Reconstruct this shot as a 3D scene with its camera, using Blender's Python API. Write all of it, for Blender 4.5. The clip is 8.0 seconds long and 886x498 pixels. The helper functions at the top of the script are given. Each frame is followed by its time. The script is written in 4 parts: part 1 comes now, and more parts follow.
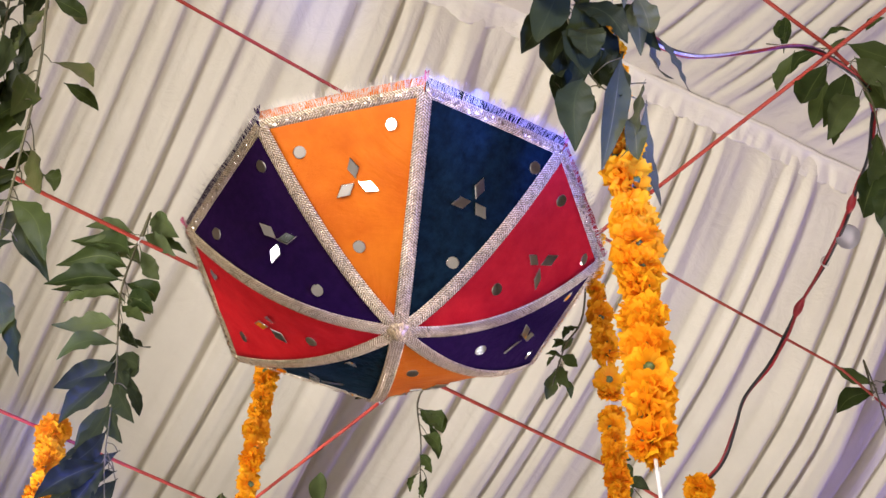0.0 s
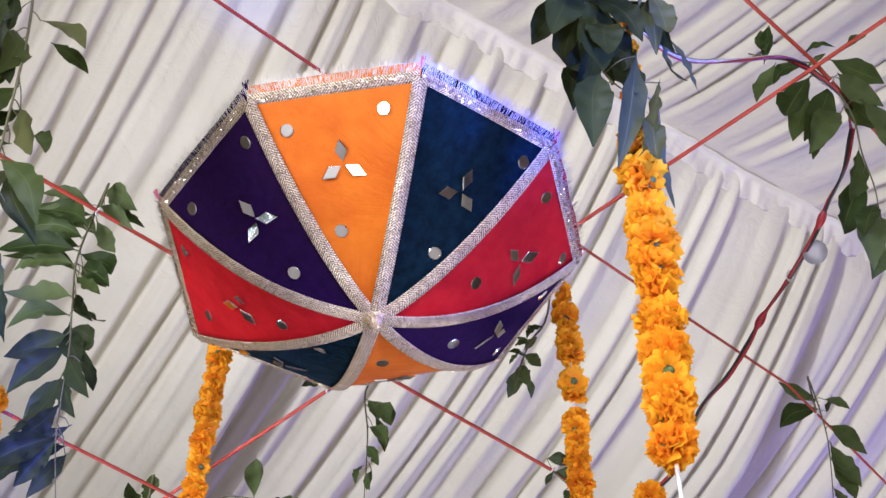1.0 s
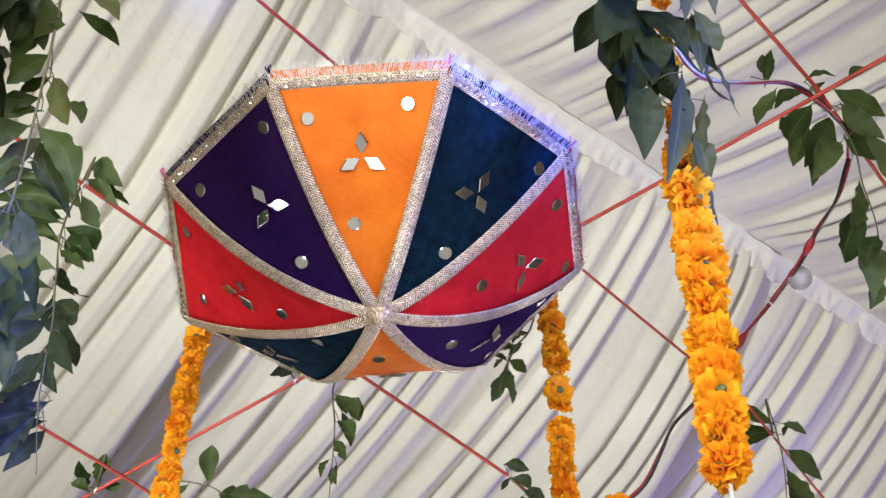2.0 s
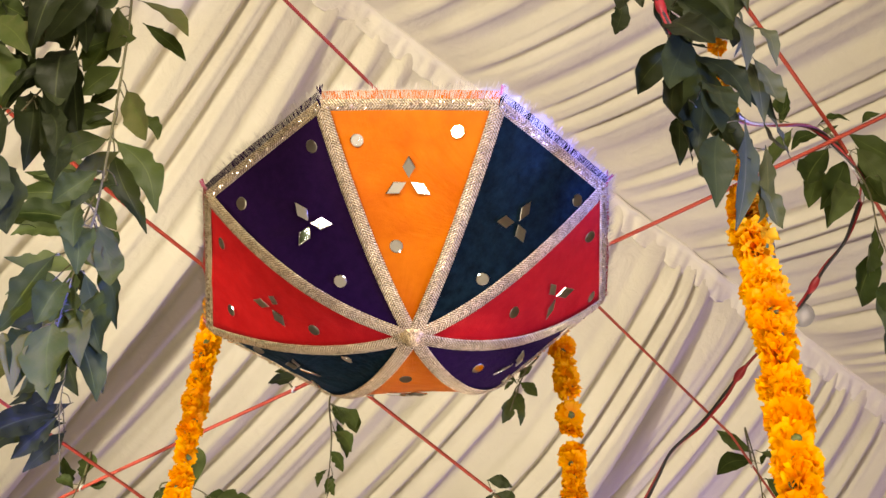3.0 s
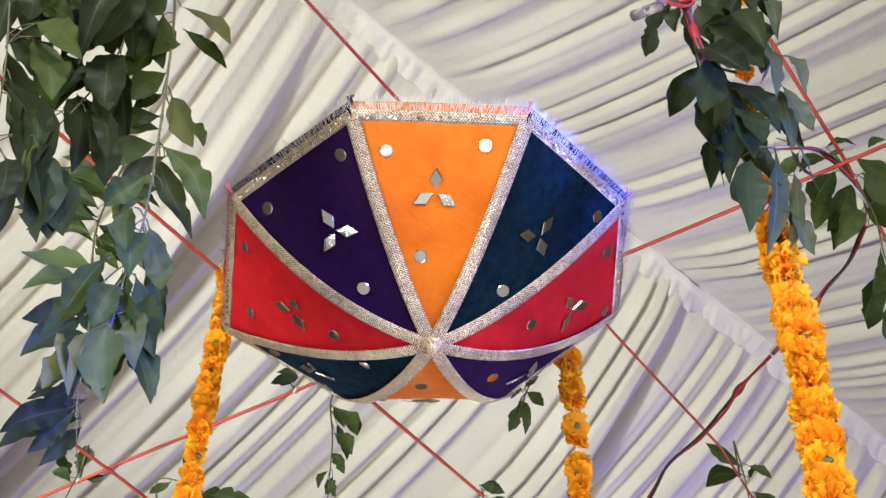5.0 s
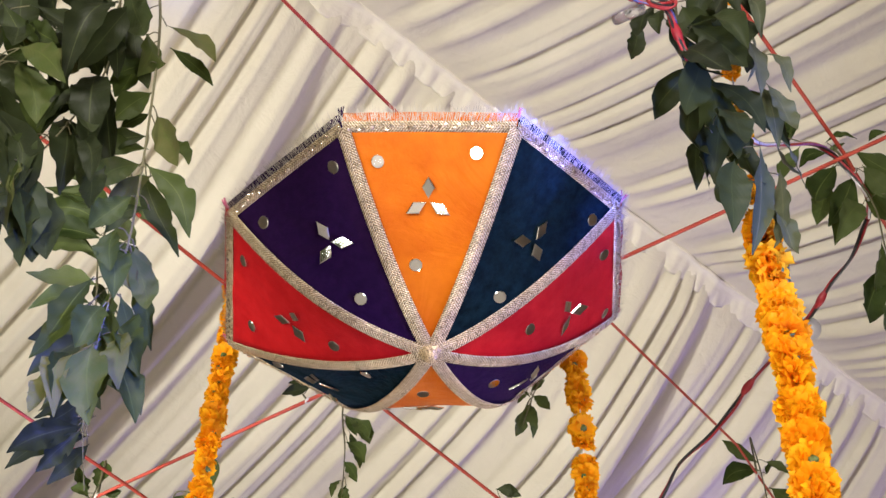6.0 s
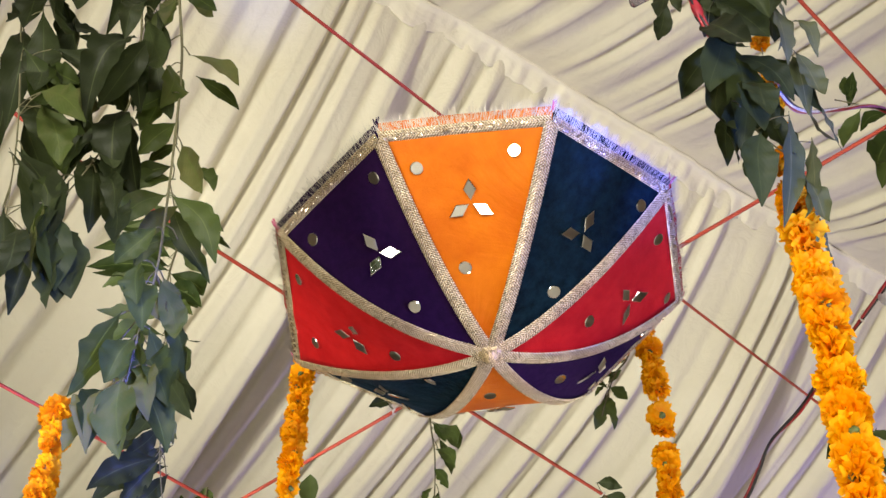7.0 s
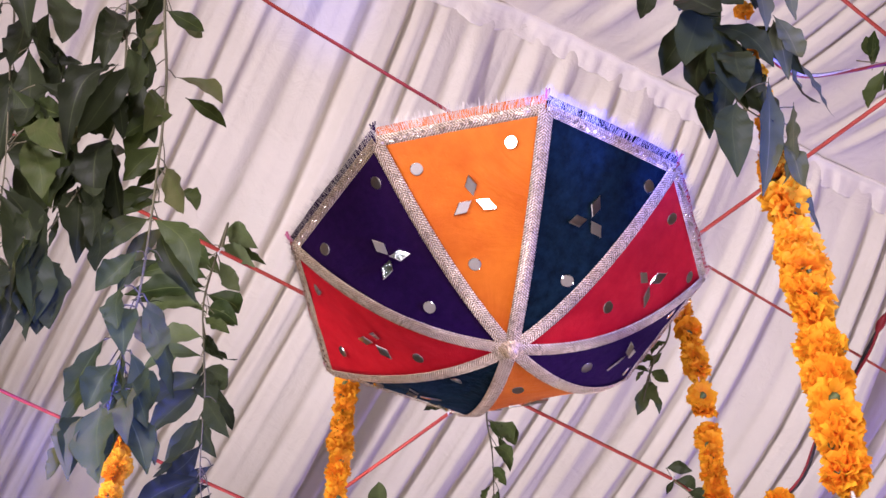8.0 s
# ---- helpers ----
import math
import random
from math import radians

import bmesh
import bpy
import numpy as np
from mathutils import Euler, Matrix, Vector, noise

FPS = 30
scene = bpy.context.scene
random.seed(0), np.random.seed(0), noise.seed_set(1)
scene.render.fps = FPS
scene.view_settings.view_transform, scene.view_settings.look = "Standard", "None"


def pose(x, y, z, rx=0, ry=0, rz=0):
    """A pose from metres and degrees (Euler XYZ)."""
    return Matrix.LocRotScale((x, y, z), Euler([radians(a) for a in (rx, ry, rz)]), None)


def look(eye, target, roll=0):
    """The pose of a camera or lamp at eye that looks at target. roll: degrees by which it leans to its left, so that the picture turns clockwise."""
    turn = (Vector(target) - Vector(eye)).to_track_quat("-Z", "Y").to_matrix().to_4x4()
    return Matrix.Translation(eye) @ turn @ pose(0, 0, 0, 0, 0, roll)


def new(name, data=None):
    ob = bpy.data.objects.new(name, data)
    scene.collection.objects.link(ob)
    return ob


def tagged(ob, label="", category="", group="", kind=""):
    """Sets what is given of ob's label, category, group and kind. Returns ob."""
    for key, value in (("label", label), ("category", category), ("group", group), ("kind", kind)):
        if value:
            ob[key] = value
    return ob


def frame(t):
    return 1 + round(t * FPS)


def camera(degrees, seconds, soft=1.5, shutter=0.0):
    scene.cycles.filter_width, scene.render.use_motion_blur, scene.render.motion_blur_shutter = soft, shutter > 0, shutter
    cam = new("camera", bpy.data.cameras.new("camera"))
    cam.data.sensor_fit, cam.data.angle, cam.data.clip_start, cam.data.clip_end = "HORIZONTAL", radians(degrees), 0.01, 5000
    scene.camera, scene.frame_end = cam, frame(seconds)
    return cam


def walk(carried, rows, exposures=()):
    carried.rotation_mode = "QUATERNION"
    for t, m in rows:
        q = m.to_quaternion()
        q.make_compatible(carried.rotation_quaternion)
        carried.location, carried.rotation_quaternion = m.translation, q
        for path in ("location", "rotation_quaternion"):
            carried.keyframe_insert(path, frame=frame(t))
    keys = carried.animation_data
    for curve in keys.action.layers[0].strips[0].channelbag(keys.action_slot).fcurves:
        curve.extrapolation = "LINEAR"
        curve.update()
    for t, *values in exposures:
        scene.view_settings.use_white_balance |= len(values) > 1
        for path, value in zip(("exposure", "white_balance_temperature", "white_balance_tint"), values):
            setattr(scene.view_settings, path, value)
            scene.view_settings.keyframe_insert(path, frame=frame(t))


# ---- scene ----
cam = camera(28.7, 8.0)
PATH = [
    (0, (0.623, -1.758, 1.438), (0.234, -0.507, 2.949), 1.7),
    (0.5, (0.562, -1.762, 1.451), (0.236, -0.492, 2.962), 1.3),
    (1, (0.486, -1.753, 1.466), (0.213, -0.47, 2.976), 1.3),
    (1.5, (0.41, -1.758, 1.475), (0.188, -0.464, 2.984), 1.6),
    (1.7, (0.377, -1.761, 1.475), (0.177, -0.465, 2.985), 1.8),
    (2.8, (0.17, -1.819, 1.474), (0.102, -0.509, 2.983), 1.0),
    (3, (0.14, -1.839, 1.471), (0.078, -0.529, 2.981), 1.4),
    (3.5, (0.081, -1.907, 1.455), (0.036, -0.599, 2.968), 1.9),
    (4, (0.05, -1.916, 1.449), (0.023, -0.609, 2.962), 1.9),
    (4.5, (0.037, -1.878, 1.446), (0.023, -0.567, 2.956), 1.8),
    (6, (0.106, -1.898, 1.447), (0.05, -0.588, 2.957), 1.3),
    (6.5, (0.16, -1.897, 1.449), (0.029, -0.591, 2.959), 1.4),
    (7, (0.232, -1.882, 1.459), (0.025, -0.586, 2.967), 0.9),
    (7.5, (0.311, -1.865, 1.463), (0.033, -0.581, 2.971), 0.5),
    (8, (0.401, -1.84, 1.465), (0.055, -0.572, 2.973), 0.6),
]
# the coloured stage lights shift the clip's white balance
TONES = [(0.0, -0.34, 6300, 19), (0.5, -0.29, 6900, 12), (1.0, -0.29, 5500, 19), (1.5, -0.27, 5350, 9), (1.7, -0.27, 5350, 9),
         (2.8, -0.26, 7800, 11), (3.0, -0.26, 7900, 11), (3.5, -0.31, 6400, 0), (4.0, -0.3, 8000, -3), (4.5, -0.2, 5600, 7),
         (4.7, -0.2, 5600, 7), (5.8, -0.3, 6550, 12), (6.0, -0.3, 6550, 12), (6.5, -0.33, 6050, 0), (7.0, -0.32, 6900, 4),
         (7.5, -0.29, 5700, 22), (8.0, -0.28, 5800, 42)]
walk(cam, [(t, look(e, g, r)) for t, e, g, r in PATH], TONES)


# ---- light ----
world = bpy.data.worlds.new("world")
scene.world = world
world.use_nodes = True
world.node_tree.nodes["Background"].inputs[0].default_value = (1.0, 0.93, 0.82, 1)
world.node_tree.nodes["Background"].inputs[1].default_value = 0.1


def area_lamp(name, eye, target, size, watts, colour, spread=180):
    data = bpy.data.lights.new(name, "AREA")
    data.shape, data.size, data.energy, data.color = "DISK", size, watts, colour
    data.spread = radians(spread)
    ob = new(name, data)
    ob.matrix_world = look(eye, target)
    return ob


def spot_lamp(name, eye, target, watts, colour, degrees, size=0.08):
    data = bpy.data.lights.new(name, "SPOT")
    data.energy, data.color, data.spot_size, data.spot_blend, data.shadow_soft_size = watts, colour, radians(degrees), 0.6, size
    ob = new(name, data)
    ob.matrix_world = look(eye, target)
    return ob


# unseen fill lamps added to light the tent; coloured stage spots below the net
area_lamp("fill_lamp", (-4.3, -2.2, 1.7), (0.4, 4.4, 8.3), 0.8, 94, (1.0, 0.97, 0.9), 60)
area_lamp("fill_lamp", (-2.6, -4.2, 1.3), (-0.2, 0.2, 3.6), 1.3, 37, (1.0, 0.95, 0.9), 64)
area_lamp("fill_lamp", (2.1, -4.6, 1.3), (0.2, 0.2, 3.6), 1.3, 27, (1.0, 0.95, 0.9), 64)
area_lamp("fill_lamp", (5.2, 7.2, 2.2), (0.8, 3.2, 6.0), 0.8, 34, (1.0, 0.88, 0.72), 130)
area_lamp("fill_lamp", (1.6, 4.8, 0.7), (0.1, 0.3, 3.6), 0.8, 16, (1.0, 0.95, 0.9), 50)
# unseen lamp added over the floor; its bounce brightens mirrors and parasol
area_lamp("bounce_lamp", (0.0, -4.6, 6.6), (0.0, -3.4, 0.0), 1.5, 320, (1.0, 0.95, 0.88), 95)
spot_lamp("stage_spot", (3.0, -0.7, 1.4), (0.24, 0.02, 3.5), 600, (0.2, 0.2, 1.0), 19)
spot_lamp("stage_spot", (1.35, -1.6, 0.9), (0.49, -0.47, 3.2), 1700, (0.09, 0.16, 1.0), 8)
spot_lamp("stage_spot", (1.1, -2.6, 0.9), (-0.33, -0.55, 2.8), 3200, (0.05, 0.085, 1.0), 8.5)
spot_lamp("stage_spot", (7.6, 8.4, 4.6), (-0.6, 3.8, 8.5), 750, (0.26, 0.19, 1.0), 56)
spot_lamp("stage_spot", (3.2, 9.8, 5.4), (-1.2, 3.6, 7.9), 420, (0.3, 0.22, 1.0), 50)


# ---- materials ----
def material(name):
    m = bpy.data.materials.new(name)
    m.use_nodes = True
    return m, m.node_tree.nodes, m.node_tree.links, m.node_tree.nodes["Principled BSDF"]


def node(nodes, kind, **values):
    n = nodes.new(kind)
    for key, value in values.items():
        if key == "operation":
            n.operation = value
        elif key == "blend_type":
            n.blend_type = value
        elif key == "data_type":
            n.data_type = value
        elif key == "bands_direction":
            n.bands_direction = value
        else:
            n.inputs[key.replace("_", " ")].default_value = value
    return n


def ramp(nodes, links, source, stops):
    n = nodes.new("ShaderNodeValToRGB")
    n.color_ramp.elements[0].position, n.color_ramp.elements[0].color = stops[0][0], (*stops[0][1], 1)
    n.color_ramp.elements[1].position, n.color_ramp.elements[1].color = stops[-1][0], (*stops[-1][1], 1)
    for place, colour in stops[1:-1]:
        n.color_ramp.elements.new(place).color = (*colour, 1)
    links.new(source, n.inputs[0])
    return n.outputs[0]


def bump(nodes, links, bsdf, height, strength, distance):
    n = node(nodes, "ShaderNodeBump", Strength=strength, Distance=distance)
    links.new(height, n.inputs["Height"])
    links.new(n.outputs[0], bsdf.inputs["Normal"])
    return n


def cloth(name, dark, light, rough, scale=14.0, fine=700.0, sheen=0.0, tint=(1, 1, 1), strength=0.25, contrast=0.2, crease=0.0, gloss=0.25):
    """Woven cloth: broad tone changes, thread grain and, for velvet, a sheen."""
    m, nodes, links, b = material(name)
    co = nodes.new("ShaderNodeTexCoord")
    broad = node(nodes, "ShaderNodeTexNoise", Scale=scale, Detail=5.0, Roughness=0.62)
    grain = node(nodes, "ShaderNodeTexNoise", Scale=fine, Detail=2.0)
    for n in (broad, grain):
        links.new(co.outputs["Object"], n.inputs["Vector"])
    links.new(ramp(nodes, links, broad.outputs["Fac"], [(0.5 - contrast, dark), (0.5 + contrast, light)]), b.inputs["Base Color"])
    b.inputs["Roughness"].default_value = rough
    b.inputs["Specular IOR Level"].default_value = gloss
    b.inputs["Sheen Weight"].default_value = sheen
    b.inputs["Sheen Tint"].default_value = (*tint, 1)
    b.inputs["Sheen Roughness"].default_value = 0.35
    bump(nodes, links, b, grain.outputs["Fac"], strength, 0.002)
    if crease:
        wrinkle = node(nodes, "ShaderNodeTexNoise", Scale=6.0, Detail=5.0, Roughness=0.6, Distortion=0.6)
        links.new(co.outputs["Object"], wrinkle.inputs["Vector"])
        soft = node(nodes, "ShaderNodeBump", Strength=crease, Distance=0.03)
        links.new(wrinkle.outputs["Fac"], soft.inputs["Height"])
        weave = [n for n in nodes if n.bl_idname == "ShaderNodeBump" and n != soft][0]
        links.new(soft.outputs[0], weave.inputs["Normal"])
    return m


def ribbon_material():
    """Gold and silver lace: a diagonal weave of flat metal threads, by the strip's own metres."""
    m, nodes, links, b = material("metal_lace")
    uv = nodes.new("ShaderNodeUVMap")
    sep = nodes.new("ShaderNodeSeparateXYZ")
    links.new(uv.outputs[0], sep.inputs[0])
    mirrored = node(nodes, "ShaderNodeMath", operation="ABSOLUTE")
    links.new(sep.outputs[0], mirrored.inputs[0])
    slant = node(nodes, "ShaderNodeMath", operation="MULTIPLY_ADD")
    links.new(mirrored.outputs[0], slant.inputs[0])
    slant.inputs[1].default_value = 0.9
    links.new(sep.outputs[1], slant.inputs[2])
    waves = []
    for source, metres in ((slant.outputs[0], 0.0046), (sep.outputs[0], 0.0039)):
        many = node(nodes, "ShaderNodeMath", operation="MULTIPLY")
        links.new(source, many.inputs[0])
        many.inputs[1].default_value = 2 * math.pi / metres
        wave = node(nodes, "ShaderNodeMath", operation="SINE")
        links.new(many.outputs[0], wave.inputs[0])
        waves.append(wave.outputs[0])
    both = node(nodes, "ShaderNodeMath", operation="MULTIPLY_ADD")
    links.new(waves[1], both.inputs[0])
    both.inputs[1].default_value = 0.45
    links.new(waves[0], both.inputs[2])
    top = node(nodes, "ShaderNodeMath", operation="MULTIPLY_ADD")
    links.new(both.outputs[0], top.inputs[0])
    top.inputs[1].default_value, top.inputs[2].default_value = 0.35, 0.5
    wear = node(nodes, "ShaderNodeTexNoise", Scale=60.0, Detail=4.0)
    co = nodes.new("ShaderNodeTexCoord")
    links.new(co.outputs["Object"], wear.inputs[0])
    base = ramp(nodes, links, top.outputs[0], [(0.1, (0.34, 0.23, 0.09)), (0.5, (0.82, 0.67, 0.41)), (0.9, (1.0, 0.93, 0.76))])
    tone = node(nodes, "ShaderNodeMix", data_type="RGBA", blend_type="MULTIPLY")
    tone.inputs[0].default_value = 0.6
    links.new(base, tone.inputs[6])
    links.new(ramp(nodes, links, wear.outputs["Fac"], [(0.3, (0.55, 0.5, 0.45)), (0.65, (1, 1, 1))]), tone.inputs[7])
    # sparkle painted in: random cells vary the brightness of the thread colour
    grains = node(nodes, "ShaderNodeTexVoronoi", Scale=620.0)
    links.new(co.outputs["Object"], grains.inputs["Vector"])
    pick = nodes.new("ShaderNodeSeparateColor")
    links.new(grains.outputs["Color"], pick.inputs[0])
    glint = node(nodes, "ShaderNodeMix", data_type="RGBA", blend_type="MULTIPLY")
    glint.inputs[0].default_value = 1.0
    links.new(tone.outputs[2], glint.inputs[6])
    links.new(ramp(nodes, links, pick.outputs[0], [(0.1, (0.8, 0.76, 0.7)), (0.5, (1, 0.98, 0.95)), (0.9, (1, 1, 1))]), glint.inputs[7])
    links.new(glint.outputs[2], b.inputs["Base Color"])
    shine = node(nodes, "ShaderNodeMapRange")
    links.new(pick.outputs[1], shine.inputs["Value"])
    shine.inputs["To Min"].default_value, shine.inputs["To Max"].default_value = 0.15, 0.6
    links.new(shine.outputs[0], b.inputs["Roughness"])
    b.inputs["Metallic"].default_value = 0.55
    bump(nodes, links, b, top.outputs[0], 0.9, 0.0016)
    return m


def plain(name, colour, rough=0.5, metal=0.0, noise_scale=60.0, amount=0.25, relief=0.1, sheen=0.0):
    m, nodes, links, b = material(name)
    co = nodes.new("ShaderNodeTexCoord")
    n = node(nodes, "ShaderNodeTexNoise", Scale=noise_scale, Detail=5.0)
    links.new(co.outputs["Object"], n.inputs[0])
    low = tuple(c * (1 - amount) for c in colour)
    high = tuple(min(1.0, c * (1 + amount)) for c in colour)
    links.new(ramp(nodes, links, n.outputs["Fac"], [(0.3, low), (0.7, high)]), b.inputs["Base Color"])
    b.inputs["Roughness"].default_value, b.inputs["Metallic"].default_value = rough, metal
    b.inputs["Sheen Weight"].default_value = sheen
    if relief:
        bump(nodes, links, b, n.outputs["Fac"], relief, 0.002)
    return m


def leaf_material(name, dark, light, faded=None):
    """Leathery leaf: pale midrib and side veins by the leaf's own coordinates, tone by leaf."""
    m, nodes, links, b = material(name)
    uv = nodes.new("ShaderNodeUVMap")
    sep = nodes.new("ShaderNodeSeparateXYZ")
    links.new(uv.outputs[0], sep.inputs[0])
    off = node(nodes, "ShaderNodeMath", operation="ABSOLUTE")
    links.new(sep.outputs[0], off.inputs[0])
    rib = node(nodes, "ShaderNodeMath", operation="LESS_THAN")
    links.new(off.outputs[0], rib.inputs[0])
    rib.inputs[1].default_value = 0.035
    slant = node(nodes, "ShaderNodeMath", operation="MULTIPLY_ADD")
    links.new(off.outputs[0], slant.inputs[0])
    slant.inputs[1].default_value = -0.35
    links.new(sep.outputs[1], slant.inputs[2])
    vein = node(nodes, "ShaderNodeMath", operation="MULTIPLY")
    links.new(slant.outputs[0], vein.inputs[0])
    vein.inputs[1].default_value = 70.0
    wave = node(nodes, "ShaderNodeMath", operation="SINE")
    links.new(vein.outputs[0], wave.inputs[0])
    info = nodes.new("ShaderNodeObjectInfo")
    co = nodes.new("ShaderNodeTexCoord")
    mottle = node(nodes, "ShaderNodeTexNoise", Scale=55.0, Detail=5.0)
    links.new(co.outputs["Object"], mottle.inputs[0])
    blend = node(nodes, "ShaderNodeMath", operation="MULTIPLY_ADD")
    links.new(info.outputs["Random"], blend.inputs[0])
    blend.inputs[1].default_value = 0.7
    half = node(nodes, "ShaderNodeMath", operation="MULTIPLY")
    links.new(mottle.outputs["Fac"], half.inputs[0])
    half.inputs[1].default_value = 0.4
    links.new(half.outputs[0], blend.inputs[2])
    stops = [(0.15, dark), (0.62, light), (1.05, faded)] if faded else [(0.15, dark), (0.85, light)]
    tone = ramp(nodes, links, blend.outputs[0], [(min(1.0, place), c) for place, c in stops])
    veined = node(nodes, "ShaderNodeMix", data_type="RGBA")
    links.new(rib.outputs[0], veined.inputs[0])
    links.new(tone, veined.inputs[6])
    veined.inputs[7].default_value = (light[0] * 1.5, light[1] * 1.4, light[2] * 1.4, 1)
    links.new(veined.outputs[2], b.inputs["Base Color"])
    b.inputs["Roughness"].default_value = 0.48
    b.inputs["Specular IOR Level"].default_value = 0.12
    height = node(nodes, "ShaderNodeMath", operation="MULTIPLY_ADD")
    links.new(wave.outputs[0], height.inputs[0])
    height.inputs[1].default_value = 0.04
    links.new(mottle.outputs["Fac"], height.inputs[2])
    bump(nodes, links, b, height.outputs[0], 0.35, 0.003)
    t = nodes.new("ShaderNodeBsdfTranslucent")
    t.inputs[0].default_value = (light[0] * 1.6, light[1] * 1.6, light[2], 1)
    mix = nodes.new("ShaderNodeMixShader")
    mix.inputs[0].default_value = 0.18
    links.new(b.outputs[0], mix.inputs[1])
    links.new(t.outputs[0], mix.inputs[2])
    links.new(mix.outputs[0], nodes["Material Output"].inputs[0])
    return m


def petal_material():
    """Marigold: deep orange at the base of the petal, yellow-orange at its frilled end."""
    m, nodes, links, b = material("marigold_petal")
    uv = nodes.new("ShaderNodeUVMap")
    sep = nodes.new("ShaderNodeSeparateXYZ")
    links.new(uv.outputs[0], sep.inputs[0])
    info = nodes.new("ShaderNodeObjectInfo")
    add = node(nodes, "ShaderNodeMath", operation="MULTIPLY_ADD")
    links.new(info.outputs["Random"], add.inputs[0])
    add.inputs[1].default_value = 0.35
    links.new(sep.outputs[1], add.inputs[2])
    links.new(ramp(nodes, links, add.outputs[0], [(0.05, (0.5, 0.1, 0.002)), (0.42, (0.93, 0.32, 0.004)), (1.0, (0.98, 0.52, 0.008))]), b.inputs["Base Color"])
    b.inputs["Roughness"].default_value = 0.6
    b.inputs["Specular IOR Level"].default_value = 0.15
    t = nodes.new("ShaderNodeBsdfTranslucent")
    t.inputs[0].default_value = (0.97, 0.42, 0.01, 1)
    mix = nodes.new("ShaderNodeMixShader")
    mix.inputs[0].default_value = 0.34
    links.new(b.outputs[0], mix.inputs[1])
    links.new(t.outputs[0], mix.inputs[2])
    links.new(mix.outputs[0], nodes["Material Output"].inputs[0])
    return m


def cord_material():
    """Twisted red cord: slanting strands by the cord's own metres."""
    m, nodes, links, b = material("red_cord")
    uv = nodes.new("ShaderNodeUVMap")
    turn = node(nodes, "ShaderNodeMapping", Rotation=(0, 0, 0.6))
    wave = node(nodes, "ShaderNodeTexWave", Scale=70.0, Distortion=0.5)
    links.new(uv.outputs[0], turn.inputs[0])
    links.new(turn.outputs[0], wave.inputs[0])
    co = nodes.new("ShaderNodeTexCoord")
    n = node(nodes, "ShaderNodeTexNoise", Scale=6.0, Detail=4.0)
    links.new(co.outputs["Object"], n.inputs[0])
    both = node(nodes, "ShaderNodeMath", operation="MULTIPLY_ADD")
    links.new(wave.outputs["Fac"], both.inputs[0])
    both.inputs[1].default_value = 0.5
    links.new(n.outputs["Fac"], both.inputs[2])
    links.new(ramp(nodes, links, both.outputs[0], [(0.3, (0.28, 0.022, 0.015)), (1.0, (0.58, 0.085, 0.05))]), b.inputs["Base Color"])
    b.inputs["Roughness"].default_value = 0.6
    bump(nodes, links, b, wave.outputs["Fac"], 0.5, 0.001)
    return m


def mirror_material(name, colour, rough):
    m, nodes, links, b = material(name)
    co = nodes.new("ShaderNodeTexCoord")
    n = node(nodes, "ShaderNodeTexNoise", Scale=180.0, Detail=3.0)
    links.new(co.outputs["Object"], n.inputs[0])
    b.inputs["Base Color"].default_value = (*colour, 1)
    b.inputs["Metallic"].default_value = 1.0
    spread = node(nodes, "ShaderNodeMapRange")
    links.new(n.outputs["Fac"], spread.inputs["Value"])
    spread.inputs["To Min"].default_value, spread.inputs["To Max"].default_value = rough, rough + 0.12
    links.new(spread.outputs[0], b.inputs["Roughness"])
    return m


DRAPE = cloth("drape_cloth", (0.68, 0.63, 0.5), (0.78, 0.73, 0.6), 0.75, scale=1.3, fine=160.0, strength=0.12, sheen=0.15, tint=(1, 0.95, 0.85), crease=0.45)
BAND_CLOTH = cloth("band_cloth", (0.78, 0.73, 0.6), (0.86, 0.81, 0.69), 0.75, scale=2.0, fine=160.0, strength=0.12, crease=0.3)
WALL_CLOTH = cloth("wall_cloth", (0.58, 0.5, 0.4), (0.68, 0.6, 0.5), 0.8, scale=1.0, fine=200.0)
CARPET = cloth("carpet", (0.4, 0.36, 0.32), (0.5, 0.46, 0.41), 0.95, scale=5.0, fine=300.0)
ORANGE = cloth("orange_satin", (0.55, 0.105, 0.002), (0.72, 0.185, 0.007), 0.55, scale=11.0, sheen=0.03, tint=(1, 0.5, 0.2), crease=0.3, gloss=0.14)
GREEN = cloth("green_velvet", (0.0008, 0.004, 0.005), (0.005, 0.02, 0.029), 0.85, scale=60.0, contrast=0.24, gloss=0.07, sheen=0.05, tint=(0.05, 0.2, 0.6), crease=0.6)
RED = cloth("red_velvet", (0.43, 0.007, 0.010), (0.56, 0.014, 0.016), 0.75, scale=30.0, gloss=0.1, sheen=0.04, tint=(1, 0.2, 0.2), crease=0.2)
PURPLE = cloth("purple_velvet", (0.012, 0.003, 0.025), (0.023, 0.0055, 0.046), 0.85, scale=70.0, contrast=0.28, gloss=0.07, sheen=0.04, tint=(0.3, 0.15, 0.5), crease=0.2)
LACE = ribbon_material()
SEQUIN = mirror_material("sequin_metal", (0.95, 0.84, 0.7), 0.18)
TINSEL = mirror_material("tinsel_metal", (0.62, 0.58, 0.5), 0.38)
MIRROR = mirror_material("mirror_glass", (0.86, 0.88, 0.86), 0.03)
THREAD_EDGE = plain("pink_thread", (0.55, 0.12, 0.22), 0.7)
CORD = cord_material()
PETAL = petal_material()
CALYX = plain("calyx_green", (0.09, 0.14, 0.04), 0.6)
COTTON = plain("white_cotton", (0.72, 0.7, 0.66), 0.8)
LEAF = leaf_material("dark_leaf", (0.012, 0.016, 0.007), (0.036, 0.048, 0.018))
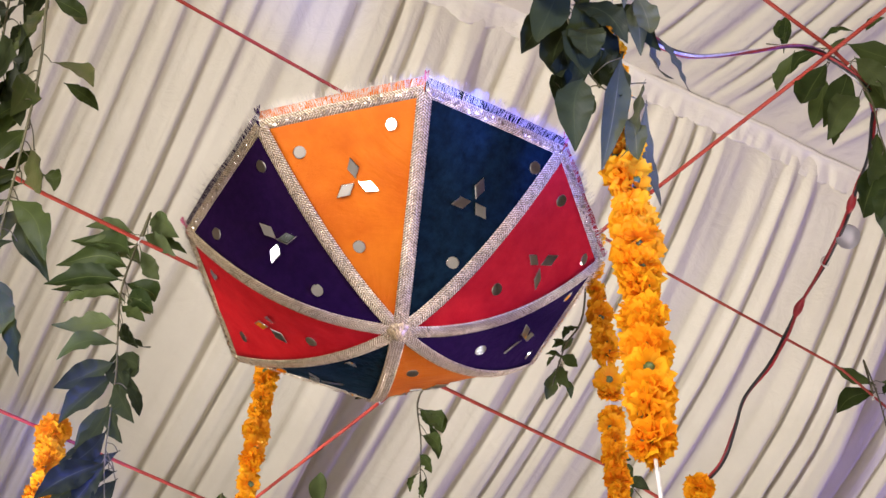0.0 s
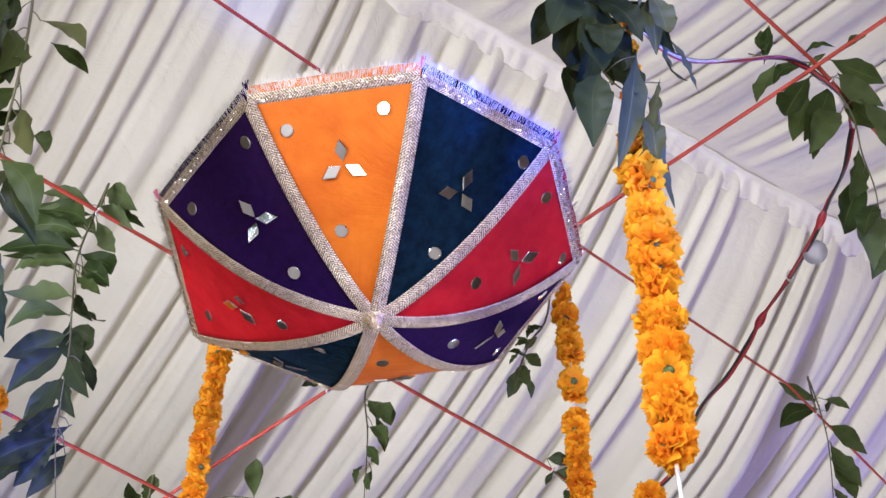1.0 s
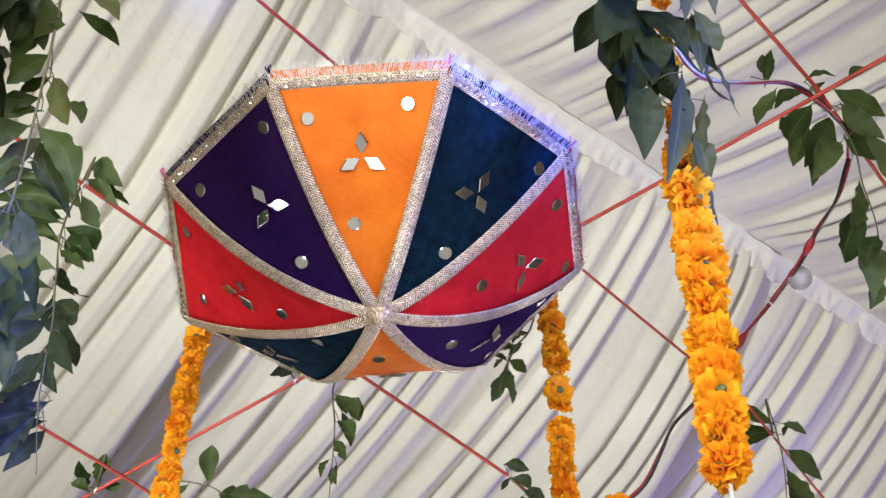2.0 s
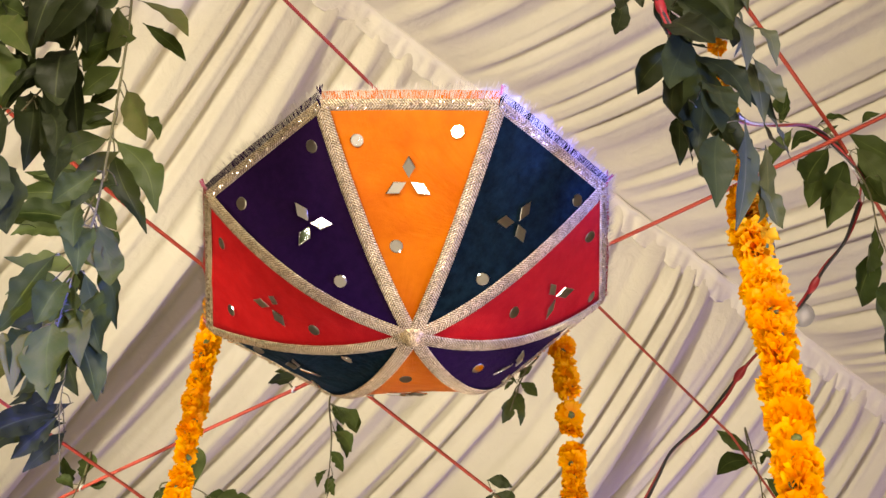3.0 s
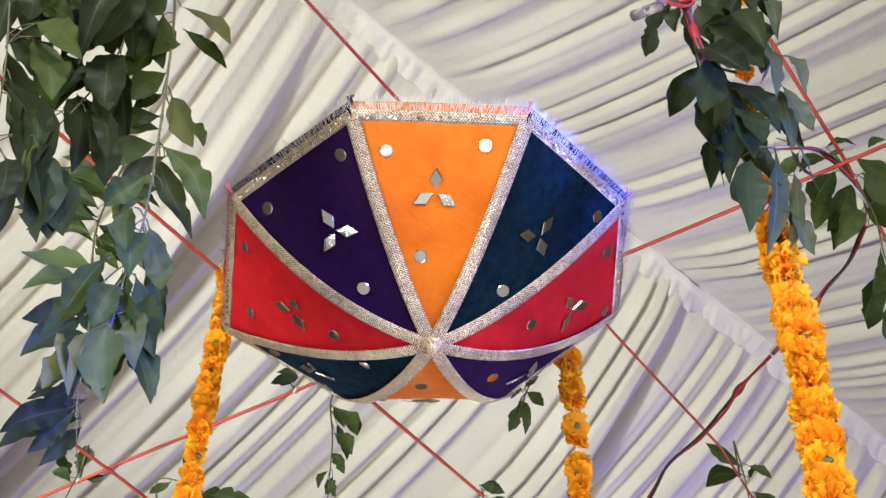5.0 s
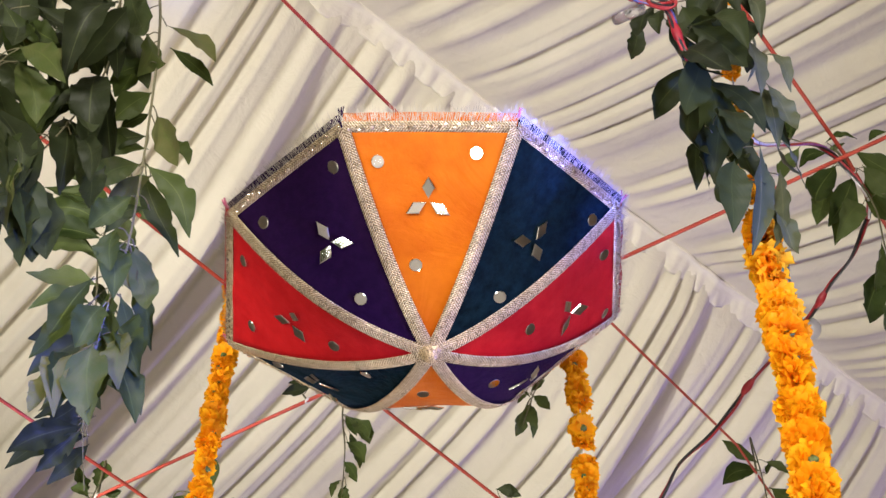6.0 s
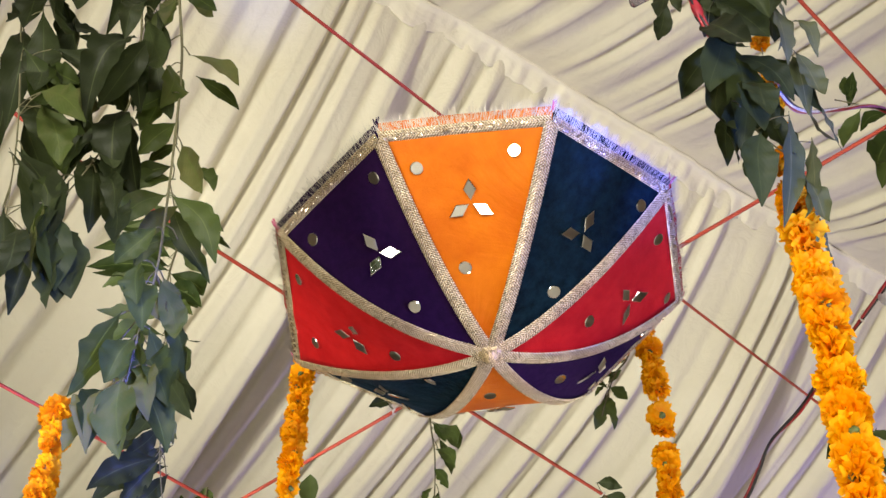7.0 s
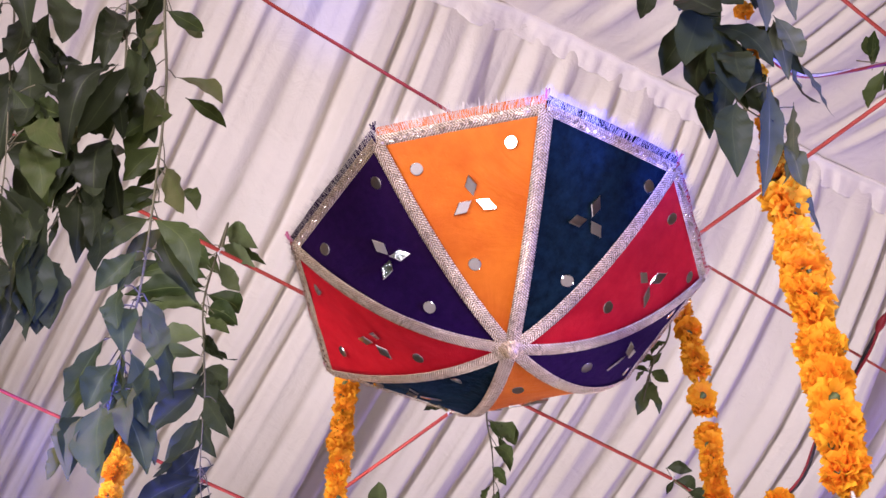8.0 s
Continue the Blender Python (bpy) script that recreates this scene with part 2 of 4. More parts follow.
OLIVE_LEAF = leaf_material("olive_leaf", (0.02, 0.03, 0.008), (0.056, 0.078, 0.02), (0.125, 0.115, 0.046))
PALE_LEAF = leaf_material("pale_leaf_underside", (0.055, 0.07, 0.038), (0.1, 0.11, 0.064))
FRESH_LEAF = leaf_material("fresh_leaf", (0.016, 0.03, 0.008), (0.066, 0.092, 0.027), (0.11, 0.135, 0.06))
BARK = plain("green_bark", (0.13, 0.12, 0.06), 0.7, noise_scale=150.0, relief=0.4)
STEEL = plain("shaft_steel", (0.6, 0.6, 0.6), 0.35, 0.9)
WIRE_COLOURS = [plain("wire_red", (0.34, 0.02, 0.025), 0.4), plain("wire_black", (0.02, 0.02, 0.022), 0.4),
                plain("wire_white", (0.7, 0.68, 0.7), 0.4), plain("wire_violet", (0.35, 0.1, 0.45), 0.4), plain("wire_blue", (0.05, 0.08, 0.4), 0.4)]
TAPE = plain("red_tape", (0.36, 0.022, 0.03), 0.4)
CLEAR = plain("clear_plastic", (0.85, 0.83, 0.9), 0.32, amount=0.05)
CLEAR.node_tree.nodes["Principled BSDF"].inputs["Transmission Weight"].default_value = 0.7
GLASSY = plain("clear_tube", (0.92, 0.92, 0.95), 0.1, amount=0.03, relief=0.0)
GLASSY.node_tree.nodes["Principled BSDF"].inputs["Transmission Weight"].default_value = 0.92


# ---- building helpers ----
def part(name, bm, mat, parent=None, label="", smooth=True):
    me = bpy.data.meshes.new(name)
    bm.normal_update()
    bm.to_mesh(me)
    bm.free()
    me.materials.append(mat)
    if smooth:
        me.polygons.foreach_set("use_smooth", [True] * len(me.polygons))
    ob = new(name, me)
    if parent:
        ob.parent = parent
    if label:
        ob["label"] = label
    return ob


def spline(points, steps=8):
    """A smooth line through the points."""
    pts = [Vector(p) for p in points]
    if len(pts) == 2:
        return [pts[0].lerp(pts[1], i / steps) for i in range(steps + 1)]
    ends = [pts[0] * 2 - pts[1], *pts, pts[-1] * 2 - pts[-2]]
    out = []
    for i in range(1, len(ends) - 2):
        a, b, c, d = ends[i - 1:i + 3]
        for j in range(steps):
            t = j / steps
            out.append(0.5 * (2 * b + (c - a) * t + (2 * a - 5 * b + 4 * c - d) * t * t + (3 * b - a - 3 * c + d) * t ** 3))
    return out + [pts[-1]]


def tube(bm, line, radius, sides=8):
    """A round rod along the line; radius is a number or a function of 0 to 1. UVs in metres."""
    uv = bm.loops.layers.uv.verify()
    rings, run, total = [], 0.0, []
    side = None
    for i, p in enumerate(line):
        way = (line[min(i + 1, len(line) - 1)] - line[max(i - 1, 0)]).normalized()
        if side is None:
            side = way.orthogonal().normalized()
        side = (side - way * side.dot(way)).normalized()
        up = way.cross(side)
        r = radius(i / (len(line) - 1)) if callable(radius) else radius
        rings.append([bm.verts.new(p + (side * math.cos(2 * math.pi * k / sides) + up * math.sin(2 * math.pi * k / sides)) * r) for k in range(sides)])
        run += (p - line[i - 1]).length if i else 0
        total.append(run)
    for i in range(len(rings) - 1):
        for k in range(sides):
            k2 = (k + 1) % sides
            f = bm.faces.new((rings[i][k], rings[i][k2], rings[i + 1][k2], rings[i + 1][k]))
            for loop, (uu, vv) in zip(f.loops, ((k, i), (k + 1, i), (k + 1, i + 1), (k, i + 1))):
                loop[uv].uv = (uu / sides * 0.025, total[vv])
    bm.faces.new(rings[0][::-1])
    bm.faces.new(rings[-1])
    return bm


def rod(name, points, radius, mat, parent=None, label="", sides=8, steps=8):
    return part(name, tube(bmesh.new(), spline(points, steps), radius, sides), mat, parent, label)


# ---- the tent: floor, walls, draped ceiling ----
RIDGE = Vector((-0.15, 3.2, 8.75))
ALONG = Vector((0.722, 0.692, 0))
ACROSS = Vector((0.692, -0.722, 0))


def fold(s, u):
    """Height that the gathered cloth hangs above or below its mean sheet: round tubes of cloth between soft valleys."""
    bend = 0.09 * noise.noise((s * 0.5, u * 0.14, 3.0)) + 0.012 * noise.noise((s * 2.0, u * 0.7, 8.0))
    q = (s + bend) / 0.17 + 1.3 * noise.noise((s * 0.9, 0.06 * u, 1.0)) + 0.7 * noise.noise((s * 3.1, 0.16 * u, 6.0))
    near = abs(u)
    size = 0.069 * (0.45 + 1.0 * abs(noise.noise((s * 2.3, u * 0.25, 5.0)) + 0.35)) * (min(1.0, max(0.1, (near - 0.03) / 0.1)) if u < 0 else min(1.0, 0.1 + near / 0.4))
    wave = abs(math.sin(math.pi * q))
    pleat = 0.55 * wave * wave + 0.45 * wave ** 1.2
    second = 0.2 * math.sin(2 * math.pi * q * 1.9 + 1.0 + 2.5 * noise.noise((s, u * 0.5, 2.0)))
    fine = 0.05 * math.sin(2 * math.pi * q * 4.7 + 0.5 * u) + 0.12 * noise.noise((s * 9.0, u * 0.9, 4.0))
    return -size * (pleat + second + fine) * (1.0 if u < 0 else 0.6)


def swag(s, u):
    """Each width of cloth bellies down and rises in a deep gather where the next width begins."""
    drop = 0.0
    for start, end, depth in ((-2.6, -0.62, 0.42), (0.3, 2.1, 0.3), (-5.3, -3.2, 0.4), (3.0, 4.8, 0.34)):
        d = s + (0.05 * u if u < 0 else 0.02 * u)
        if start < d < end:
            drop += depth * ((d - start) / (end - start)) ** 2
        elif end <= d < end + 0.12:
            f = (d - end) / 0.12
            drop += depth * (1 - f * f * (3 - 2 * f))
    return -drop * min(1.0, 0.06 + abs(u) / 1.15) + 0.04 * noise.noise((s * 0.7, u * 0.25, 12.0))


def roof_height(s, u):
    a = abs(u)
    if u < 0:
        return RIDGE.z - (0.05 * a + 1.05 * (1 - math.exp(-a / 1.3)))
    return RIDGE.z - (0.06 * a + 1.15 * (1 - math.exp(-a / 2.2)))


def roof_point(s, u, drop=0.0):
    p = RIDGE + ALONG * s + ACROSS * u
    return Vector((p.x, p.y, roof_height(s, u) + fold(s, u) + (swag(s, u) if u < 0 else 0.08 * swag(s, u)) - drop))


def sheet(name, ss, us, mat, drop=0.0):
    verts = [roof_point(s, u, drop) for u in us for s in ss]
    n = len(ss)
    faces = [(j * n + i, j * n + i + 1, (j + 1) * n + i + 1, (j + 1) * n + i) for j in range(len(us) - 1) for i in range(n - 1)]
    me = bpy.data.meshes.new(name)
    me.from_pydata(verts, [], faces)
    me.materials.append(mat)
    me.polygons.foreach_set("use_smooth", [True] * len(faces))
    return new(name, me)


def spaced(a, b, n, power=1.0):
    return [a + (b - a) * (i / n) ** power for i in range(n + 1)]


fine = [-14 + 0.2 * i for i in range(45)] + [-5 + 0.014 * i for i in range(1, 790)] + [6.06 + 0.2 * i for i in range(1, 45)]
across = [-u for u in spaced(0, 14, 46, 2.0)][::-1] + spaced(0, 14, 46, 2.0)[1:]
tagged(sheet("ceiling", fine, across, DRAPE), "cream pleated cloth draped from the tent ridge", "ceiling", kind="structure")


def ridge_band():
    """A smooth doubled band of cloth sewn along the ridge, with its lower hem puckered by the gathers below it."""
    ss = [s for s in fine if -6 < s < 7]
    us = [0.02, 0.016, 0.004, -0.02, -0.045, -0.065, -0.08, -0.088, -0.084]
    verts = []
    for j, u in enumerate(us):
        for s in ss:
            p = RIDGE + ALONG * s + ACROSS * (u + 0.03 * noise.noise((s * 1.7, 2.0, 0.0)) + 0.008 * noise.noise((s * 9.0, 5.0, u * 5.0)))
            pucker = noise.noise((s * 13.0, u * 9.0, 9.0)) + 0.6 * noise.noise((s * 27.0, u * 16.0, 4.0))
            low = 0.022 + 0.01 * noise.noise((s * 3.0, u * 2.0, 7.0)) + 0.024 * pucker * min(1.0, max(0.0, 0.02 - u) / 0.05)
            if j == 0:
                low = -0.006
            verts.append((p.x, p.y, roof_height(s, u) - low + (0.03 if j == len(us) - 1 else 0.0) + swag(s, u)))
    n = len(ss)
    faces = [(j * n + i, j * n + i + 1, (j + 1) * n + i + 1, (j + 1) * n + i) for j in range(len(us) - 1) for i in range(n - 1)]
    me = bpy.data.meshes.new("ridge_trim")
    me.from_pydata(verts, [], faces)
    me.materials.append(BAND_CLOTH)
    me.polygons.foreach_set("use_smooth", [True] * len(faces))
    return tagged(new("ridge_trim", me), "smooth cream band sewn along the tent ridge", "trim", kind="structure")


ridge_band()


def slab(name, centre, size, mat, label, category):
    bm = bmesh.new()
    bmesh.ops.create_cube(bm, size=1.0)
    for v in bm.verts:
        v.co = Vector((v.co.x * size[0] + centre[0], v.co.y * size[1] + centre[1], v.co.z * size[2] + centre[2]))
    return tagged(part(name, bm, mat, None, "", False), label, category, kind="structure")


# floor and walls are unseen; the floor tone is chosen to brighten the mirrors
slab("floor", (0, 2, -0.05), (19, 19, 0.1), CARPET, "dull grey-beige carpet on the tent floor", "floor")
slab("wall_north", (0, 11.3, 4.0), (19, 0.1, 8.4), WALL_CLOTH, "beige cloth tent wall", "wall")
slab("wall_south", (0, -7.3, 4.0), (19, 0.1, 8.4), WALL_CLOTH, "beige cloth tent wall", "wall")
slab("wall_east", (9.3, 2, 4.0), (0.1, 18.5, 8.4), WALL_CLOTH, "beige cloth tent wall", "wall")
slab("wall_west", (-9.3, 2, 4.0), (0.1, 18.5, 8.4), WALL_CLOTH, "beige cloth tent wall", "wall")


# ---- red cords of the net ----
CORDS = [
    [(-4.4, -7.28, 3.9), (-0.45, -0.755, 3.74), (-0.26, -0.435, 3.80), (0.0, 0.0, 3.915), (0.44, 0.73, 4.11), (0.675, 1.12, 4.217), (6.2, 11.28, 4.4)],
    [(-5.6, -7.28, 3.8), (-0.72, 0.005, 3.966), (-0.10, 0.885, 4.077), (0.12, 1.195, 4.117), (6.6, 11.28, 4.3)],
    [(-6.9, -7.28, 3.8), (-1.15, 0.47, 3.996), (-0.695, 1.062, 4.027), (6.9, 11.28, 4.2)],
    [(-3.5, -7.28, 3.4), (0.49, -0.37, 3.855), (0.754, 0.072, 3.978), (7.2, 11.28, 4.3)],
    [(-9.28, 6.65, 4.3), (-0.70, 1.035, 4.049), (0.0, 0.575, 4.011), (0.72, 0.1, 3.972), (9.28, -5.55, 3.7)],
]
cord_lines = []
for pts, girth in zip(CORDS, (0.0030, 0.0040, 0.0040, 0.0038, 0.0040)):
    line = []
    for a, b in zip(pts, pts[1:]):
        n = max(2, int((Vector(b) - Vector(a)).length / 0.25))
        line += [Vector(a).lerp(Vector(b), i / n) for i in range(n)]
    line.append(Vector(pts[-1]))
    cord_lines.append(line)
    tagged(part("net_cord", tube(bmesh.new(), line, girth, 8), CORD), "taut twisted red cord stretched across the tent", "cord", "cords of the net")


def nearest_cord(p):
    best = None
    for line in cord_lines:
        for a, b in zip(line, line[1:]):
            d = b - a
            q = a + d * max(0, min(1, (p - a).dot(d) / d.length_squared))
            if best is None or (q - p).length < (best - p).length:
                best = q
    return best


# ---- the upside-down parasol ----
TOP = Vector((0.010, 0.0, 3.388))
RIB_BOW = (1.85, 1.85, 1.8, 2.2, 2.0, 1.9, 1.75, 2.3)
RIB_ENDS = [Vector(v) for v in ((-0.116, -0.327, 3.537), (0.145, -0.334, 3.522), (0.304, -0.135, 3.572), (0.309, 0.109, 3.580),
                                (0.140, 0.325, 3.600), (-0.155, 0.340, 3.600), (-0.341, 0.159, 3.577), (-0.306, -0.141, 3.557))]


def canopy(k, u, v):
    """A point of panel k: u from rib to rib, v from the crown (0) to the rim (1) and past it, up the turned edge."""
    m = RIB_ENDS[k % 8].lerp(RIB_ENDS[(k + 1) % 8], u)
    w = min(v, 1.0)
    bow = RIB_BOW[k % 8] * (1 - u) + RIB_BOW[(k + 1) % 8] * u
    sag = 0.010 * math.sin(math.pi * u) * w * (1.2 - w)
    p = Vector((TOP.x + (m.x - TOP.x) * w, TOP.y + (m.y - TOP.y) * w, TOP.z + (m.z - TOP.z) * w ** bow + sag))
    if v > 1.0:
        out = Vector((m.x - TOP.x, m.y - TOP.y, 0)).normalized()
        p += (out * 0.5 + Vector((0, 0, 0.87))) * (v - 1.0)
    return p


def outside(k, u, v):
    a = canopy(k, min(u + 0.02, 1), v) - canopy(k, max(u - 0.02, 0), v)
    b = canopy(k, u, min(v + 0.02, 1)) - canopy(k, u, max(v - 0.04, 0.02))
    n = a.cross(b).normalized()
    return n if n.dot(canopy(k, u, v) - (TOP + Vector((0, 0, 0.5)))) > 0 else -n


parasol = new("parasol")
parasol.location = (0, 0, 0)
tagged(parasol, "upside-down festive parasol of coloured velvet panels with mirrors and lace", "umbrella")
COLOURS = [(ORANGE, "orange satin panel"), (GREEN, "dark green velvet panel"), (RED, "red velvet panel"), (PURPLE, "dark purple velvet panel")] * 2
FLAP = 0.026
PANELS = []
for k in range(8):
    bm = bmesh.new()
    vs = [0.06 + 0.94 * i / 18 for i in range(19)] + [1.0 + FLAP * i / 3 for i in range(1, 4)]
    grid = []
    for v in vs:
        row = []
        for i in range(13):
            u = i / 12
            p = canopy(k, u, v)
            wave = 0.0038 * noise.noise((p.x * 13 + k, p.y * 13, p.z * 9)) * math.sin(math.pi * u)
            if v > 1:
                wave += 0.004 * noise.noise((u * 7, k * 3.1, v * 30))
            row.append(bm.verts.new(p + outside(k, u, min(v, 1.0)) * wave))
        grid.append(row)
    for j in range(len(vs) - 1):
        for i in range(12):
            bm.faces.new((grid[j][i], grid[j][i + 1], grid[j + 1][i + 1], grid[j + 1][i]))
    panel = part("panel", bm, COLOURS[k][0], parasol, COLOURS[k][1])
    PANELS.append(panel)
    thick = panel.modifiers.new("cloth", "SOLIDIFY")
    thick.thickness, thick.offset = 0.0016, 0.0


def strip(points, normals, half, name, mat, label, thick=0.0012):
    """A flat woven band along points, with its face along the normals. UVs in metres."""
    bm = bmesh.new()
    uv = bm.loops.layers.uv.verify()
    rows, run, runs = [], 0.0, []
    for i, p in enumerate(points):
        way = (points[min(i + 1, len(points) - 1)] - points[max(i - 1, 0)]).normalized()
        n = normals[i]
        side = way.cross(n).normalized()
        run += (p - points[i - 1]).length if i else 0
        runs.append(run)
        row = []
        for x, lift in ((-1, -0.0006), (-0.92, thick), (-0.3, thick * 1.3), (0.3, thick * 1.3), (0.92, thick), (1, -0.0006)):
            row.append((bm.verts.new(p + side * x * half + n * lift), x * half))
        rows.append(row)
    for i in range(len(rows) - 1):
        for j in range(5):
            quad = (rows[i][j], rows[i][j + 1], rows[i + 1][j + 1], rows[i + 1][j])
            f = bm.faces.new([q[0] for q in quad])
            for loop, q, r in zip(f.loops, quad, (runs[i], runs[i], runs[i + 1], runs[i + 1])):
                loop[uv].uv = (q[1], r)
    bmesh.ops.recalc_face_normals(bm, faces=bm.faces)
    return part(name, bm, mat, parasol, label)


rng = random.Random(5)
for k in range(8):
    line, norms = [], []
    for i in range(33):
        v = 0.05 + 0.95 * i / 32
        n = (outside(k, 0.03, v) + outside((k - 1) % 8, 0.97, v)).normalized()
        line.append(canopy(k, 0, v) + n * 0.0022)
        norms.append(n)
    strip(line, norms, 0.0115, "rib_ribbon", LACE, "gold and silver lace ribbon over a rib")
    line, norms = [], []
    for i in range(21):
        u = i / 20
        n = outside(k, u, 1.0)
        line.append(canopy(k, u, 1.003) + n * 0.0034)
        norms.append(n)
    rim = strip(line, norms, 0.0085, "rim_ribbon", LACE, "silver and gold lace ribbon along the rim")

    # one row of small sequins on the rim ribbon
    bm = bmesh.new()
    for i in range(38):
        u = (i + 0.5 + rng.uniform(-0.2, 0.2)) / 38
        if rng.random() < 0.12:
            continue
        n = (outside(k, u, 1.0) + Vector((rng.uniform(-1, 1), rng.uniform(-1, 1), rng.uniform(-1, 1))) * 0.35).normalized()
        c = canopy(k, u, 1.003 + rng.uniform(-0.006, 0.006)) + outside(k, u, 1.0) * 0.006
        a = n.orthogonal().normalized()
        b = n.cross(a)
        ring = [bm.verts.new(c + (a * math.cos(t * math.pi / 3) + b * math.sin(t * math.pi / 3)) * 0.0032) for t in range(6)]
        top = bm.verts.new(c + n * 0.0007)
        for t in range(6):
            bm.faces.new((ring[t], ring[(t + 1) % 6], top))
    tagged(part("sequin_trim", bm, SEQUIN, rim, "row of small gold sequins", False), kind="stuff")

    # tinsel fringe along the turned edge
    bm = bmesh.new()
    for i in range(480):
        u = (i + rng.uniform(-0.4, 0.4)) / 480
        start = rng.uniform(0.0, 1.0)
        base = canopy(k, max(0, min(1, u)), 1.0 + FLAP * start)
        out = Vector((base.x, base.y, 0)).normalized()
        base += out * 0.0018
        way = (out * rng.uniform(0.55, 1.05) + Vector((0, 0, 0.7)) + Vector((rng.gauss(0, 0.07), rng.gauss(0, 0.07), 0))).normalized()
        side = way.cross(out).normalized() * rng.uniform(0.0002, 0.00038)
        length = rng.uniform(0.010, 0.018) * (1.5 if rng.random() < 0.06 else 1.0)
        mid = base + way * length * 0.55 + out * rng.uniform(-0.002, 0.003)
        end = base + way * length + out * rng.uniform(-0.004, 0.006)
        q = [bm.verts.new(x) for x in (base - side, base + side, mid + side, mid - side, end)]
        bm.faces.new(q[:4])
        bm.faces.new((q[3], q[2], q[4]))
    tagged(part("fringe", bm, TINSEL, PANELS[k], "frayed silver tinsel fringe", False), kind="stuff")

    # knot of cloth at the end of the rib
    bm = bmesh.new()
    end = canopy(k, 0, 1.0 + FLAP * 0.8)
    out = Vector((end.x, end.y, 0.25)).normalized()
    for t in range(5):
        way = (out + Vector((rng.uniform(-0.7, 0.7), rng.uniform(-0.7, 0.7), rng.uniform(-0.2, 0.9)))).normalized()
        pts = [end - out * 0.005, end + way * 0.006, end + way * rng.uniform(0.009, 0.014) + Vector((0, 0, 0.004))]
        tube(bm, spline(pts, 3), lambda f: 0.0026 * (1 - 0.6 * f), 5)
    part("tip_knot", bm, (THREAD_EDGE, PURPLE, THREAD_EDGE, THREAD_EDGE)[(k + 1) % 4] if k else PURPLE, parasol, "twisted cloth knot")


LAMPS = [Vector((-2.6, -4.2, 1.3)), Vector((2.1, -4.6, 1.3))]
# about where the camera stands; some mirrors are aimed by it
CAMERA_SPOT = Vector((0.25, -1.85, 1.45))


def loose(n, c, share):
    """The way a hand-sewn mirror faces: a little off its cloth, and now and then turned to flash a fill lamp at the
    camera.
    """
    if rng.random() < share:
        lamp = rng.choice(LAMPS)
        glare = ((lamp - c).normalized() + (CAMERA_SPOT - c).normalized()).normalized()
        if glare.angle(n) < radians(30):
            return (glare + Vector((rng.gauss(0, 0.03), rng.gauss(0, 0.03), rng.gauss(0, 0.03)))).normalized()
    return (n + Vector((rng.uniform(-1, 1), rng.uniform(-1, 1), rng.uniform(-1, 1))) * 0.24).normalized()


def round_mirror(k, u, v, size=0.0102):
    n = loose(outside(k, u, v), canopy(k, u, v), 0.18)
    c = canopy(k, u, v) + outside(k, u, v) * 0.0022
    a = n.orthogonal().normalized()
    b = n.cross(a)
    bm = bmesh.new()
    rings = []
    for r, h in ((1.0, -0.001), (1.0, 0.0012), (0.9, 0.002)):
        rings.append([bm.verts.new(c + (a * math.cos(t * math.pi / 10) + b * math.sin(t * math.pi / 10)) * r * size + n * h) for t in range(20)])
    for p, q in zip(rings, rings[1:]):
        for t in range(20):
            bm.faces.new((p[t], p[(t + 1) % 20], q[(t + 1) % 20], q[t]))
    bm.faces.new(rings[-1])
    part("round_mirror", bm, MIRROR, PANELS[k], "small round glass mirror", False)


def diamond_mirrors(k, u, v):
    n = outside(k, u, v)
    c = canopy(k, u, v)
    up = (canopy(k, u, v + 0.05) - c).normalized()
    side = up.cross(n).normalized()
    start = rng.uniform(-0.15, 0.15)
    for t in range(3):
        f = start + math.pi / 2 + t * 2 * math.pi / 3
        way = side * math.cos(f) + up * math.sin(f)
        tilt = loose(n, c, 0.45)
        way = (way - tilt * way.dot(tilt)).normalized()
        wide = way.cross(tilt).normalized()
        m = c + (side * math.cos(f) + up * math.sin(f)) * 0.0208 + n * 0.0042
        bm = bmesh.new()
        rings = []
        for r, h in ((1.0, -0.001), (1.0, 0.0008), (0.88, 0.0018)):
            rings.append([bm.verts.new(m + way * x * r + wide * y * r + tilt * h) for x, y in ((0.0185, 0), (0, 0.0100), (-0.0185, 0), (0, -0.0100))])
        for p, q in zip(rings, rings[1:]):
            for i in range(4):
                bm.faces.new((p[i], p[(i + 1) % 4], q[(i + 1) % 4], q[i]))
        bm.faces.new(rings[-1])
        bmesh.ops.recalc_face_normals(bm, faces=bm.faces)
        part("diamond_mirror", bm, MIRROR, PANELS[k], "small diamond-shaped glass mirror", False)


ROUNDS = {0: ((0.16, 0.88), (0.80, 0.91), (0.32, 0.46)), 1: ((0.90, 0.91), (0.72, 0.43)), 2: ((0.30, 0.93), (0.56, 0.52), (0.88, 0.94)),
          3: ((0.60, 0.49), (0.84, 0.90), (0.2, 0.9)), 4: ((0.60, 0.37), (0.8, 0.88)), 5: ((0.80, 0.85), (0.68, 0.37), (0.2, 0.9)),
          6: ((0.76, 0.93), (0.24, 0.88), (0.36, 0.46)), 7: ((0.84, 0.91), (0.16, 0.91), (0.36, 0.43))}
DIAMONDS = {0: (0.49, 0.725), 1: (0.58, 0.70), 2: (0.64, 0.74), 3: (0.52, 0.73), 4: (0.55, 0.72), 5: (0.56, 0.73), 6: (0.48, 0.67), 7: (0.52, 0.69)}
